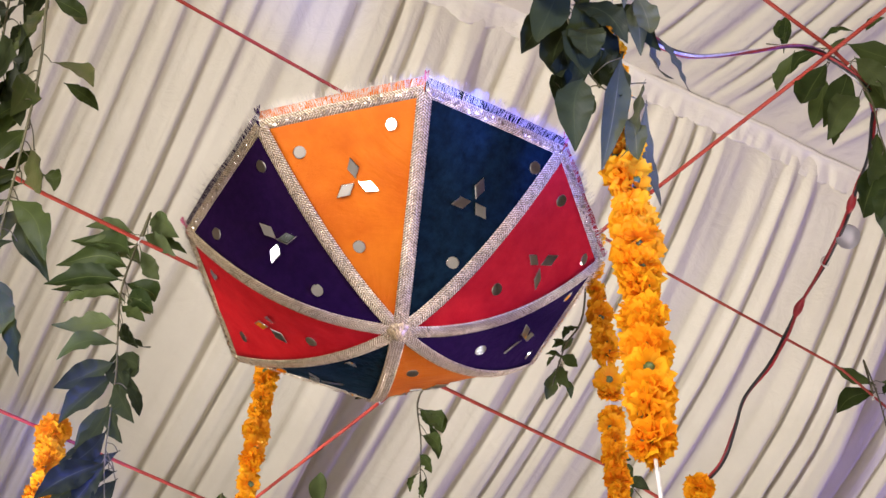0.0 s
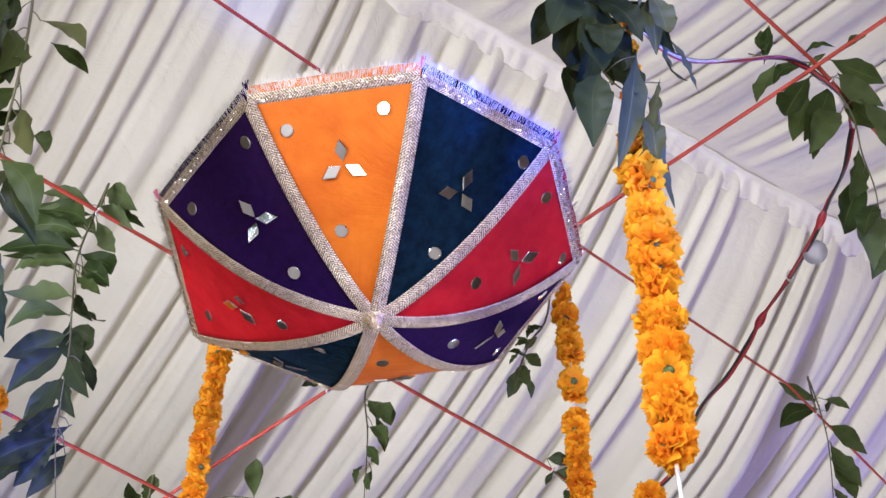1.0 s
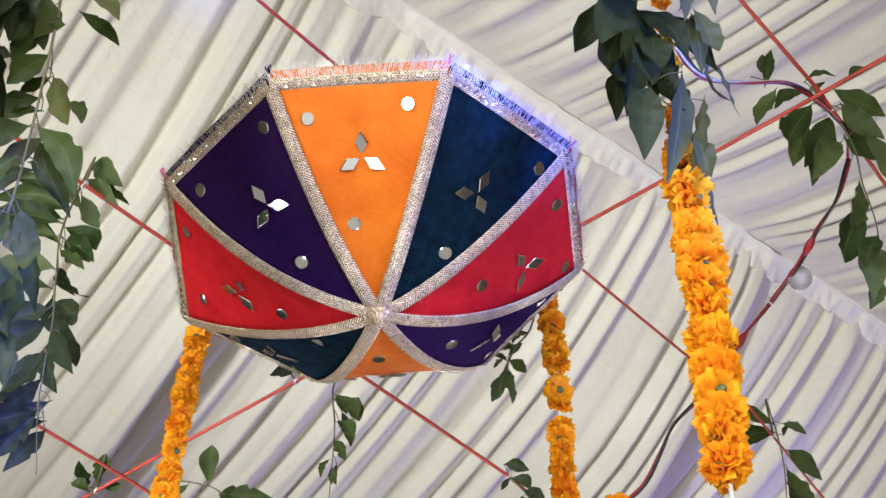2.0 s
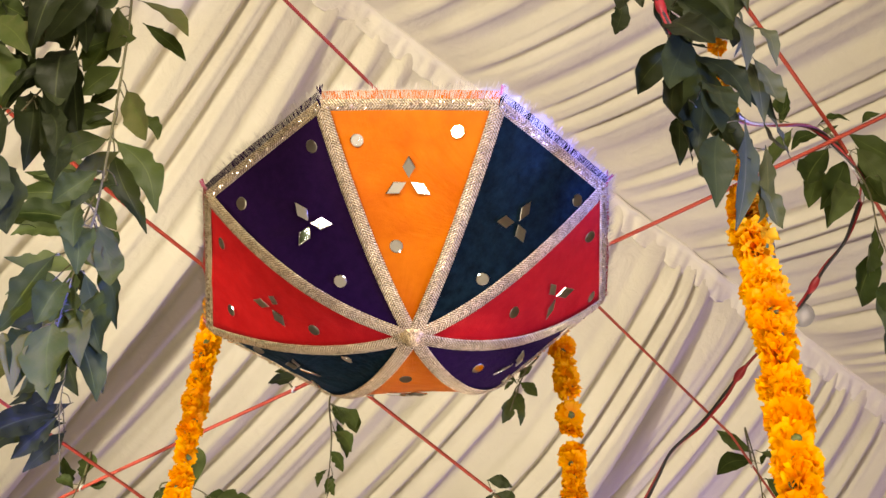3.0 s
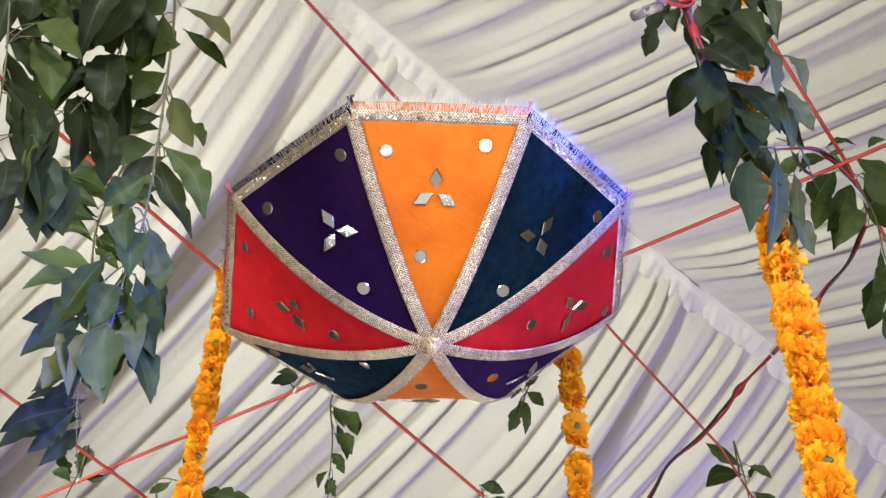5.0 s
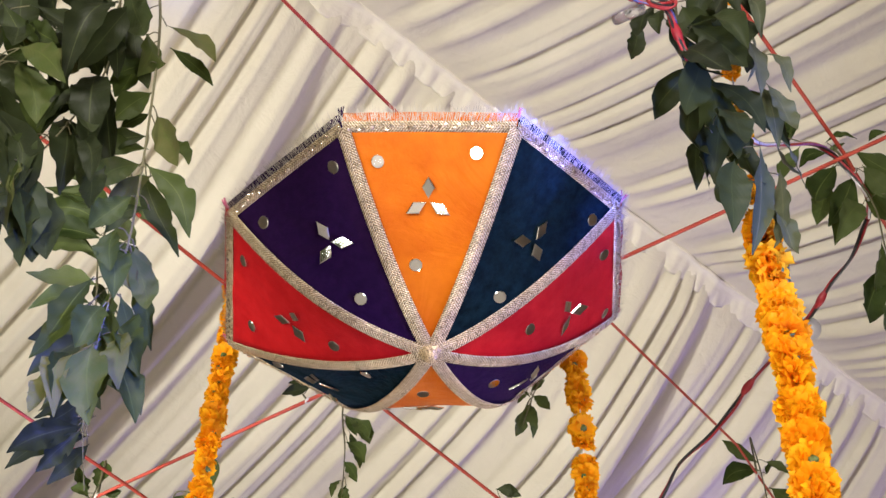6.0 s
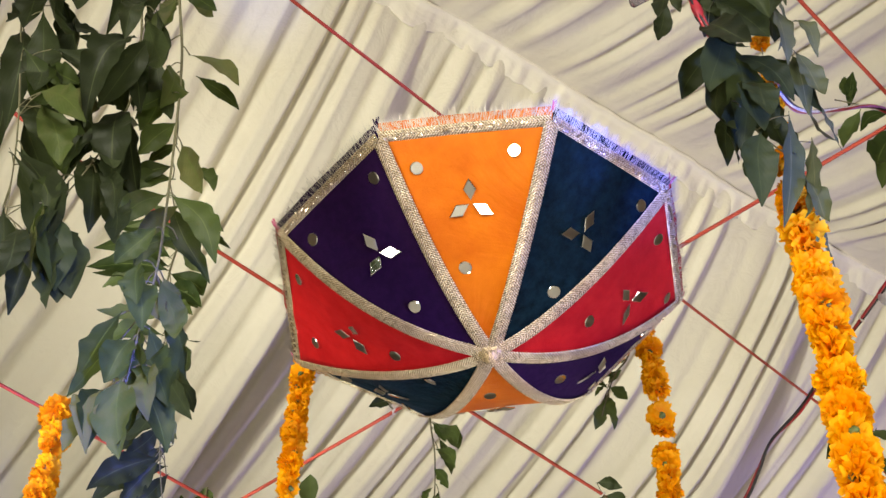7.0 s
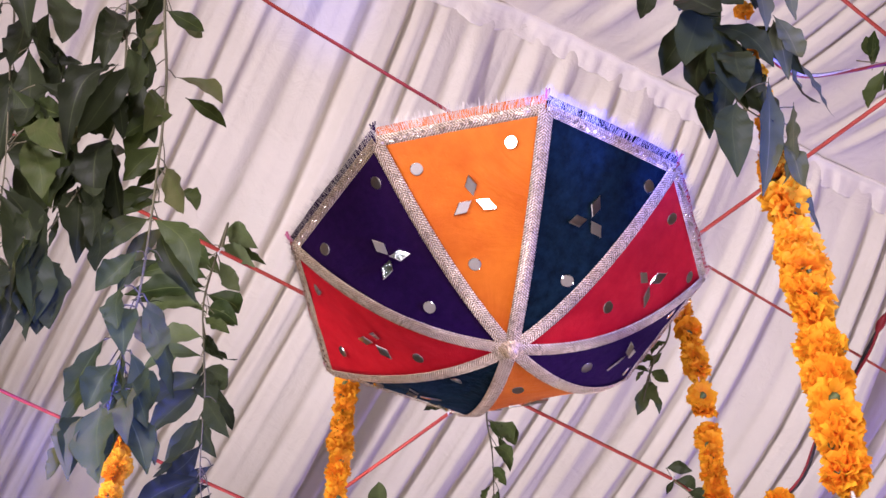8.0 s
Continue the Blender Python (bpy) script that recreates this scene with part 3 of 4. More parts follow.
for k in range(8):
    for u, v in ROUNDS[k]:
        round_mirror(k, u, v)
    diamond_mirrors(k, *DIAMONDS[k])

# gathered rosette at the crown
bm = bmesh.new()
rings = []
for r, z in ((0.021, 0.004), (0.019, -0.004), (0.015, -0.009), (0.012, -0.008), (0.010, -0.014), (0.005, -0.017)):
    ring = []
    for t in range(48):
        a = t * 2 * math.pi / 48
        rr = r * (1 + 0.13 * math.cos(a * 12) + 0.08 * noise.noise((math.cos(a) * 3, math.sin(a) * 3, z * 100)))
        ring.append(bm.verts.new(TOP + Vector((rr * math.cos(a), rr * math.sin(a), z + 0.002 * math.cos(a * 12)))))
    rings.append(ring)
for p, q in zip(rings, rings[1:]):
    for t in range(48):
        bm.faces.new((p[t], q[t], q[(t + 1) % 48], p[(t + 1) % 48]))
bm.faces.new(rings[-1][::-1])
part("crown_rosette", bm, LACE, parasol, "gathered silver lace rosette at the crown")
rod("shaft", [(0.004, 0, 3.39), (0.002, 0, 3.65), (0, 0, 3.925)], 0.005, STEEL, parasol, "thin metal shaft tied to the cord")


# ---- marigold garlands ----
WIRE = [(0.474, -0.360, 3.518), (0.502, -0.270, 3.587), (0.540, -0.180, 3.680), (0.617, -0.050, 3.846), (0.687, 0.030, 3.950), (0.726, 0.070, 3.980), (0.761, 0.100, 3.968), (0.801, 0.140, 3.933), (0.810, 0.200, 3.943), (0.789, 0.280, 3.926), (0.757, 0.360, 3.933), (0.725, 0.420, 3.914), (0.671, 0.514, 3.907), (0.618, 0.565, 3.875), (0.583, 0.600, 3.841), (0.536, 0.650, 3.809), (0.478, 0.690, 3.776), (0.447, 0.730, 3.738), (0.410, 0.770, 3.693), (0.357, 0.800, 3.665)]
def flower_mesh(seed):
    """A marigold head that faces +z: layers of frilled petals that open out of a green calyx."""
    r = random.Random(seed)
    bm = bmesh.new()
    uv = bm.loops.layers.uv.verify()
    root = Vector((0, 0, -0.010))
    for polar, count, reach in ((124, 7, 0.8), (104, 10, 0.94), (86, 12, 1.0), (66, 12, 0.98), (46, 10, 0.9), (27, 7, 0.78), (10, 3, 0.62)):
        for i in range(count):
            turn = 2 * math.pi * (i + r.uniform(-0.35, 0.35)) / count
            tilt = radians(polar + r.uniform(-12, 12))
            out = Vector((math.cos(turn) * math.sin(tilt), math.sin(turn) * math.sin(tilt), math.cos(tilt)))
            side = Vector((-math.sin(turn), math.cos(turn), r.uniform(-0.4, 0.4))).normalized()
            up = out.cross(side).normalized()
            length = 0.031 * reach * r.uniform(0.84, 1.1)
            wide = 0.0100 * r.uniform(0.85, 1.25) * (0.75 if polar < 40 else 1.0)
            cup, curl, phase = r.uniform(0.05, 0.3), r.uniform(-0.4, 0.3), r.uniform(0, 6.28)
            rows = []
            for t, w in ((0.14, 0.25), (0.45, 0.7), (0.74, 0.98), (0.92, 1.0), (1.0, 0.8)):
                row = []
                for x in (-1, -0.5, 0, 0.5, 1):
                    notch = (0.07 * math.cos(6.3 * x + phase) + r.uniform(-0.03, 0.03)) * max(0.0, t - 0.7) / 0.3
                    height = cup * x * x * t + curl * t * t * 0.5 + 0.12 * t * math.sin(3.6 * x + phase)
                    row.append(bm.verts.new(root + out * length * (t - 0.07 * x * x + notch) + side * wide * w * x + up * length * height))
                rows.append((row, t))
            for (a, ta), (b, tb) in zip(rows, rows[1:]):
                for j in range(4):
                    f = bm.faces.new((a[j], a[j + 1], b[j + 1], b[j]))
                    for loop, tt in zip(f.loops, (ta, ta, tb, tb)):
                        loop[uv].uv = (0.5, tt * 0.75)
    petals = len(bm.faces)
    rings = [[bm.verts.new((math.cos(a * math.pi / 4) * rr, math.sin(a * math.pi / 4) * rr, z)) for a in range(8)]
             for rr, z in ((0.0095, -0.006), (0.0085, -0.013), (0.0055, -0.019), (0.002, -0.024))]
    for p, q in zip(rings, rings[1:]):
        for a in range(8):
            bm.faces.new((p[a], p[(a + 1) % 8], q[(a + 1) % 8], q[a]))
    bm.faces.new(rings[-1])
    me = bpy.data.meshes.new("flower")
    bm.to_mesh(me)
    bm.free()
    me.polygons.foreach_set("use_smooth", [True] * len(me.polygons))
    me.polygons.foreach_set("material_index", [0 if i < petals else 1 for i in range(len(me.polygons))])
    me.materials.append(PETAL)
    me.materials.append(CALYX)
    return me


FLOWERS = [flower_mesh(s) for s in range(6)]


def knot(p, mat, parent, size=0.008):
    """A few turns of thread round a cord."""
    turns = []
    for i in range(121):
        a = i * 2 * math.pi / 30
        turns.append(Vector(p) + Vector((math.cos(a) * 0.0046, math.sin(a) * 0.0046, (i / 120 - 0.5) * 0.005 + math.cos(a) * 0.004)))
    return part("knot", tube(bmesh.new(), turns, 0.0019, 8), mat, parent)


def garland(top, line, pitch, size, seed, label, gaps=(), thread_to=None, slim_above=99.0):
    """Marigold heads threaded on a hanging white cotton thread that is knotted to a cord."""
    r = random.Random(seed)
    ob = new("marigold_garland")
    pts = [Vector(p) for p in line]
    hook = Vector(top) if top else nearest_cord(pts[0])
    knot(hook, COTTON, ob)
    pts.insert(0, hook - Vector((0, 0, 0.004)))
    thread = [hook + Vector((0, 0, 0.003)), *pts]
    if thread_to:
        thread.append(Vector(thread_to))
        rod("tail", [pts[-1], pts[-1].lerp(Vector(thread_to), 0.6) + Vector((0.001, 0, 0)), Vector(thread_to)], 0.0024, COTTON, ob, "loose white end of the thread", 6, 6)
    rod("thread", thread, 0.0008, COTTON, ob, "white cotton thread", 5, 6)
    smooth = spline(pts, 24)
    run = 0.0
    last = smooth[0]
    due = 0.0
    for p in smooth:
        run += (p - last).length
        last = p
        if run >= due:
            due = run + pitch * r.uniform(0.8, 1.15)
            if any(a < p.z < b for a, b in gaps):
                continue
            s = size * r.uniform(0.86, 1.1)
            if p.z > slim_above:
                s *= 0.5
                due += pitch * 0.6
            turn = r.uniform(0, 360)
            for n in range(2 if p.z < slim_above and r.random() < 0.6 else 1):
                head = new("flower", r.choice(FLOWERS))
                head.parent = ob
                lean = r.uniform(45, 105) if r.random() < 0.8 else r.uniform(0, 180)
                spin = Euler((radians(lean), 0, radians(turn + 180 * n + r.uniform(-35, 35)))).to_matrix()
                shift = spin @ Vector((0, 0, 0.007 * size)) + Vector((0, 0, r.uniform(-0.3, 0.3) * pitch))
                head.matrix_basis = Matrix.LocRotScale(p + shift, (spin @ Euler((0, 0, r.uniform(0, 6.28))).to_matrix()).to_euler(), (s, s, s * r.uniform(0.85, 1.05)))
    return tagged(ob, label, "garland", "marigold garlands")


garland(None, [(-0.405, 0.436, 4.0), (-0.411, 0.43, 3.75), (-0.413, 0.424, 3.5), (-0.416, 0.42, 3.22)], 0.029, 0.84, 1,
        "orange marigold garland hanging from a red cord")
garland(None, [(0.24, 0.4, 4.0), (0.262, 0.396, 3.7), (0.266, 0.392, 3.5), (0.27, 0.39, 3.12)], 0.027, 0.84, 2,
        "orange marigold garland with a gap in its string", gaps=((3.60, 3.645),))
garland(None, [(0.47, -0.43, 3.80), (0.452, -0.455, 3.5), (0.448, -0.462, 3.2), (0.452, -0.472, 2.9), (0.45, -0.472, 2.62)], 0.028, 0.92, 9,
        "thick orange marigold garland with leaves tied at its top", thread_to=(0.452, -0.472, 2.50), slim_above=3.17)
garland(None, [(-0.98, 0.63, 3.97), (-0.985, 0.63, 3.75), (-0.99, 0.63, 3.42)], 0.03, 1.15, 4, "full yellow-orange marigold garland on a red cord")
garland(WIRE[-1], [(0.355, 0.80, 3.635), (0.352, 0.80, 3.5), (0.35, 0.80, 3.3)], 0.036, 0.95, 6, "orange marigold garland hung from a wire end")


# ---- leaf sprigs ----
MANGO_STEM = [(0.392, -0.480, 3.771), (0.380, -0.480, 3.541), (0.390, -0.480, 3.418), (0.407, -0.480, 3.303), (0.425, -0.480, 3.243), (0.457, -0.480, 3.193)]
MANGO_LEAVES = [
    (0.383, -0.527, 3.398, 0.333, -0.514, 3.286, 0.44), (0.400, -0.502, 3.387, 0.370, -0.512, 3.203, 0.32),
    (0.412, -0.513, 3.296, 0.415, -0.514, 3.184, 0.46), (0.392, -0.507, 3.274, 0.399, -0.495, 3.181, 0.45),
    (0.389, -0.528, 3.420, 0.443, -0.547, 3.304, 0.42), (0.410, -0.500, 3.384, 0.466, -0.502, 3.286, 0.36),
    (0.432, -0.503, 3.306, 0.427, -0.521, 3.186, 0.40), (0.392, -0.514, 3.550, 0.426, -0.506, 3.465, 0.50),
    (0.451, -0.523, 3.521, 0.422, -0.506, 3.466, 0.45), (0.473, -0.497, 3.545, 0.456, -0.515, 3.443, 0.45)]
MANGO_MORE = [
    (0.415, -0.531, 3.163, 0.409, -0.529, 3.050, 0.42), (0.336, -0.495, 3.573, 0.318, -0.500, 3.469, 0.36),
    (0.348, -0.523, 3.531, 0.345, -0.526, 3.464, 0.40), (0.401, -0.531, 3.476, 0.455, -0.542, 3.351, 0.40),
    (0.460, -0.514, 3.647, 0.415, -0.515, 3.528, 0.40), (0.390, -0.493, 3.615, 0.395, -0.488, 3.497, 0.38),
    (0.425, -0.483, 3.369, 0.420, -0.485, 3.241, 0.38), (0.435, -0.522, 3.605, 0.464, -0.527, 3.507, 0.40)]
CRINKLED = [
    (0.473, -0.499, 3.509, 0.474, -0.509, 3.355, 0.20), (0.485, -0.499, 3.403, 0.493, -0.501, 3.254, 0.22),
    (0.461, -0.496, 3.274, 0.436, -0.515, 3.045, 0.15), (0.486, -0.474, 3.241, 0.476, -0.472, 3.037, 0.13),
    (0.457, -0.482, 3.156, 0.453, -0.495, 3.008, 0.18), (0.498, -0.468, 3.383, 0.493, -0.454, 3.252, 0.17),
    (0.476, -0.503, 3.605, 0.476, -0.510, 3.464, 0.16), (0.441, -0.479, 3.143, 0.453, -0.471, 3.055, 0.22)]
HERO_STEM = [(-0.419, -0.575, 3.981), (-0.376, -0.575, 3.632), (-0.348, -0.575, 3.444), (-0.333, -0.575, 3.246), (-0.322, -0.575, 3.010), (-0.328, -0.575, 2.900), (-0.331, -0.575, 2.807)]
HERO_UPPER = [
    (-0.348, -0.558, 3.476, -0.272, -0.561, 3.391, 0.22), (-0.329, -0.562, 3.260, -0.268, -0.555, 3.143, 0.28),
    (-0.322, -0.583, 3.128, -0.264, -0.579, 3.004, 0.28), (-0.334, -0.560, 3.216, -0.398, -0.547, 3.180, 0.42),
    (-0.328, -0.575, 3.138, -0.384, -0.571, 3.075, 0.40), (-0.323, -0.594, 3.056, -0.370, -0.604, 2.984, 0.42),
    (-0.339, -0.563, 3.309, -0.385, -0.567, 3.234, 0.42), (-0.340, -0.588, 3.344, -0.392, -0.586, 3.317, 0.45),
    (-0.392, -0.556, 3.500, -0.399, -0.552, 3.408, 0.45), (-0.361, -0.579, 3.422, -0.359, -0.592, 3.311, 0.40),
    (-0.389, -0.550, 3.675, -0.325, -0.532, 3.619, 0.30), (-0.375, -0.577, 3.599, -0.395, -0.584, 3.486, 0.36)]
HERO_DARK = [
    (-0.442, -0.567, 3.437, -0.403, -0.560, 3.343, 0.48), (-0.414, -0.580, 3.325, -0.388, -0.582, 3.115, 0.30),
    (-0.445, -0.575, 3.240, -0.427, -0.564, 3.094, 0.36), (-0.480, -0.574, 3.334, -0.470, -0.578, 3.199, 0.36),
    (-0.431, -0.575, 3.515, -0.473, -0.594, 3.319, 0.30), (-0.413, -0.546, 3.784, -0.418, -0.560, 3.622, 0.30)]
HERO_LOWER = [
    (-0.351, -0.580, 2.924, -0.387, -0.561, 2.835, 0.42), (-0.336, -0.569, 2.887, -0.355, -0.568, 2.793, 0.42),
    (-0.335, -0.566, 2.915, -0.285, -0.576, 2.764, 0.36), (-0.317, -0.579, 2.895, -0.273, -0.561, 2.795, 0.32),
    (-0.321, -0.577, 2.820, -0.269, -0.579, 2.704, 0.30), (-0.331, -0.589, 2.803, -0.303, -0.587, 2.680, 0.40),
    (-0.360, -0.562, 2.814, -0.348, -0.581, 2.702, 0.34), (-0.369, -0.569, 2.798, -0.385, -0.556, 2.717, 0.42),
    (-0.320, -0.568, 2.986, -0.288, -0.567, 2.880, 0.30), (-0.353, -0.578, 2.975, -0.327, -0.581, 2.883, 0.42),
    (-0.331, -0.598, 2.993, -0.320, -0.583, 2.920, 0.45), (-0.303, -0.577, 2.832, -0.294, -0.589, 2.732, 0.36)]
DARK_STEM = [(-0.469, -0.600, 3.957), (-0.422, -0.600, 3.609), (-0.398, -0.600, 3.417), (-0.399, -0.600, 3.289), (-0.431, -0.600, 3.178), (-0.468, -0.600, 3.093)]
DARK_LEAVES = [(-0.389, -0.629, 3.421, -0.431, -0.639, 3.217), (-0.418, -0.572, 3.462, -0.437, -0.559, 3.391),
    (-0.404, -0.605, 3.385, -0.387, -0.584, 3.294), (-0.403, -0.593, 3.299, -0.371, -0.578, 3.123),
    (-0.420, -0.612, 3.183, -0.377, -0.627, 3.007), (-0.407, -0.603, 3.274, -0.451, -0.621, 3.172),
    (-0.456, -0.607, 3.164, -0.504, -0.585, 3.133), (-0.467, -0.610, 3.086, -0.400, -0.634, 2.878),
    (-0.471, -0.627, 3.046, -0.419, -0.643, 2.869), (-0.427, -0.583, 3.281, -0.376, -0.590, 3.130),
    (-0.453, -0.613, 3.615, -0.441, -0.632, 3.466), (-0.413, -0.571, 3.635, -0.418, -0.575, 3.528),
    (-0.407, -0.618, 3.519, -0.397, -0.639, 3.363), (-0.389, -0.627, 3.472, -0.322, -0.643, 3.311)]
EDGE_STEM = [(-0.668, -0.620, 3.994), (-0.598, -0.620, 3.634), (-0.584, -0.620, 3.540), (-0.533, -0.620, 3.262), (-0.510, -0.620, 3.074)]
EDGE_FRONT = [
    (-0.506, -0.630, 3.294, -0.451, -0.630, 3.142, 0.45), (-0.462, -0.636, 3.080, -0.416, -0.642, 2.905, 0.32),
    (-0.455, -0.628, 3.139, -0.488, -0.624, 3.076, 0.36), (-0.511, -0.626, 3.385, -0.448, -0.627, 3.328, 0.40),
    (-0.502, -0.649, 3.291, -0.424, -0.660, 3.206, 0.34), (-0.550, -0.643, 3.413, -0.499, -0.640, 3.267, 0.38)]
EDGE_LEAVES = [(-0.597, -0.609, 3.649, -0.572, -0.626, 3.464), (-0.536, -0.648, 3.500, -0.505, -0.648, 3.298),
    (-0.523, -0.635, 3.543, -0.474, -0.611, 3.386), (-0.511, -0.643, 3.403, -0.437, -0.641, 3.292),
    (-0.539, -0.604, 3.385, -0.450, -0.608, 3.270), (-0.561, -0.591, 3.369, -0.469, -0.592, 3.180),
    (-0.518, -0.635, 3.191, -0.452, -0.640, 2.979), (-0.519, -0.648, 3.176, -0.468, -0.652, 2.978),
    (-0.509, -0.635, 3.468, -0.459, -0.616, 3.466), (-0.584, -0.600, 3.526, -0.563, -0.600, 3.292),
    (-0.517, -0.648, 3.580, -0.484, -0.660, 3.401), (-0.482, -0.635, 3.029, -0.458, -0.649, 2.891),
    (-0.615, -0.636, 3.661, -0.617, -0.618, 3.510), (-0.569, -0.641, 3.684, -0.515, -0.663, 3.485),
    (-0.534, -0.594, 3.131, -0.518, -0.591, 2.964)]
PINNATE_STEM = [(-0.596, 0.190, 4.081), (-0.614, 0.190, 4.013), (-0.620, 0.190, 3.882), (-0.608, 0.190, 3.755), (-0.591, 0.190, 3.634), (-0.583, 0.190, 3.521), (-0.574, 0.190, 3.414), (-0.548, 0.190, 3.274)]
PINNATE_UPPER = [(-0.614, 0.219, 4.103, -0.529, 0.215, 4.023), (-0.617, 0.214, 4.050, -0.540, 0.221, 3.976),
    (-0.612, 0.207, 3.999, -0.560, 0.219, 3.919), (-0.617, 0.190, 4.022, -0.709, 0.170, 4.035),
    (-0.609, 0.173, 3.942, -0.757, 0.191, 4.025), (-0.630, 0.214, 3.952, -0.778, 0.234, 4.017),
    (-0.615, 0.180, 3.878, -0.771, 0.188, 3.894), (-0.630, 0.208, 3.872, -0.759, 0.215, 3.884),
    (-0.631, 0.209, 3.906, -0.559, 0.210, 3.818), (-0.619, 0.199, 3.829, -0.564, 0.208, 3.786),
    (-0.601, 0.176, 3.746, -0.734, 0.196, 3.770), (-0.616, 0.217, 3.740, -0.724, 0.197, 3.702)]
PINNATE_LOWER = [(-0.617, 0.209, 3.784, -0.554, 0.224, 3.710), (-0.601, 0.197, 3.671, -0.708, 0.182, 3.620),
    (-0.609, 0.206, 3.697, -0.543, 0.194, 3.606), (-0.605, 0.209, 3.655, -0.708, 0.214, 3.567),
    (-0.581, 0.172, 3.586, -0.519, 0.162, 3.475), (-0.592, 0.195, 3.569, -0.661, 0.198, 3.449),
    (-0.594, 0.200, 3.560, -0.547, 0.214, 3.466), (-0.575, 0.179, 3.482, -0.641, 0.163, 3.401),
    (-0.584, 0.207, 3.444, -0.656, 0.191, 3.416), (-0.582, 0.205, 3.429, -0.700, 0.193, 3.368),
    (-0.577, 0.202, 3.420, -0.644, 0.211, 3.341), (-0.611, 0.205, 3.711, -0.563, 0.207, 3.609)]
CROSS_STEM = [(0.756, 0.120, 4.050), (0.786, 0.120, 3.953), (0.802, 0.120, 3.865), (0.800, 0.120, 3.770), (0.805, 0.120, 3.663), (0.794, 0.120, 3.538)]
CROSS_LEAVES = [(0.745, 0.135, 4.089, 0.805, 0.126, 4.089), (0.683, 0.127, 4.105, 0.685, 0.121, 4.178),
    (0.697, 0.136, 4.082, 0.648, 0.144, 3.995), (0.739, 0.119, 4.036, 0.684, 0.120, 3.989),
    (0.748, 0.101, 3.982, 0.688, 0.086, 3.838), (0.780, 0.124, 3.977, 0.710, 0.123, 3.845),
    (0.787, 0.135, 3.905, 0.710, 0.138, 3.775), (0.784, 0.106, 4.029, 0.867, 0.101, 3.944),
    (0.827, 0.131, 4.087, 0.868, 0.131, 4.113), (0.792, 0.100, 3.976, 0.864, 0.111, 3.880),
    (0.803, 0.133, 4.000, 0.861, 0.120, 3.823), (0.798, 0.122, 3.788, 0.728, 0.118, 3.656),
    (0.799, 0.131, 3.738, 0.731, 0.125, 3.578), (0.799, 0.109, 3.622, 0.762, 0.109, 3.517),
    (0.807, 0.139, 3.626, 0.780, 0.126, 3.484), (0.819, 0.105, 3.905, 0.851, 0.108, 3.733)]
CROSS_TWIG = [(0.649, 0.110, 4.085), (0.697, 0.110, 4.058), (0.759, 0.110, 4.026)]
LOW_STEM = [(0.729, 1.220, 4.332), (0.748, 1.220, 4.237), (0.745, 1.220, 4.140), (0.727, 1.220, 3.912)]
LOW_LEAVES = [(0.744, 1.235, 4.261, 0.670, 1.236, 4.338), (0.753, 1.217, 4.251, 0.809, 1.229, 4.223),
    (0.746, 1.231, 4.235, 0.648, 1.217, 4.165), (0.757, 1.235, 4.226, 0.780, 1.226, 4.266),
    (0.754, 1.212, 4.166, 0.823, 1.223, 4.073), (0.748, 1.217, 4.120, 0.807, 1.226, 3.986),
    (0.743, 1.207, 4.061, 0.772, 1.219, 3.947), (0.735, 1.207, 3.980, 0.744, 1.196, 3.881)]
MID_STEM = [(-0.216, 0.790, 4.027), (-0.206, 0.790, 3.921), (-0.204, 0.790, 3.843), (-0.204, 0.790, 3.708)]
MID_LEAVES = [(-0.207, 0.790, 4.006, -0.145, 0.785, 3.867), (-0.212, 0.792, 4.007, -0.179, 0.805, 3.935),
    (-0.208, 0.798, 3.937, -0.151, 0.783, 3.834), (-0.205, 0.782, 3.867, -0.158, 0.784, 3.780),
    (-0.205, 0.789, 3.824, -0.229, 0.796, 3.764), (-0.201, 0.789, 3.796, -0.167, 0.776, 3.711)]
BACK_STEM = [(0.224, 0.410, 3.788), (0.190, 0.410, 3.720), (0.168, 0.410, 3.648), (0.161, 0.410, 3.620)]
BACK_LEAVES = [(0.185, 0.402, 3.720, 0.230, 0.411, 3.760), (0.179, 0.406, 3.687, 0.221, 0.412, 3.636),
    (0.169, 0.425, 3.683, 0.200, 0.428, 3.606), (0.163, 0.415, 3.660, 0.136, 0.418, 3.581),
    (0.174, 0.404, 3.693, 0.143, 0.414, 3.669), (0.185, 0.409, 3.719, 0.156, 0.419, 3.721)]
CORNER_STEM = [(-0.798, 1.100, 4.158), (-0.799, 1.100, 4.110), (-0.802, 1.100, 4.051), (-0.825, 1.100, 3.979)]
CORNER_LEAVES = [(-0.805, 1.092, 4.069, -0.814, 1.104, 4.163), (-0.836, 1.111, 4.064, -0.871, 1.115, 4.145),
    (-0.784, 1.098, 4.055, -0.742, 1.086, 4.061), (-0.820, 1.111, 4.054, -0.870, 1.106, 4.081)]
OVAL_STEM = [(-0.621, 1.100, 4.062), (-0.547, 1.100, 4.048), (-0.505, 1.100, 4.020), (-0.463, 1.100, 3.989)]
OVAL_LEAVES = [(-0.548, 1.106, 4.053, -0.557, 1.095, 4.167), (-0.493, 1.083, 4.004, -0.387, 1.072, 3.986),
    (-0.522, 1.112, 4.032, -0.451, 1.102, 3.989), (-0.593, 1.116, 4.070, -0.639, 1.112, 4.026)]
BEHIND_STEM = [(0.105, 1.200, 4.160), (0.127, 1.200, 4.113), (0.158, 1.200, 4.069), (0.188, 1.200, 4.011)]
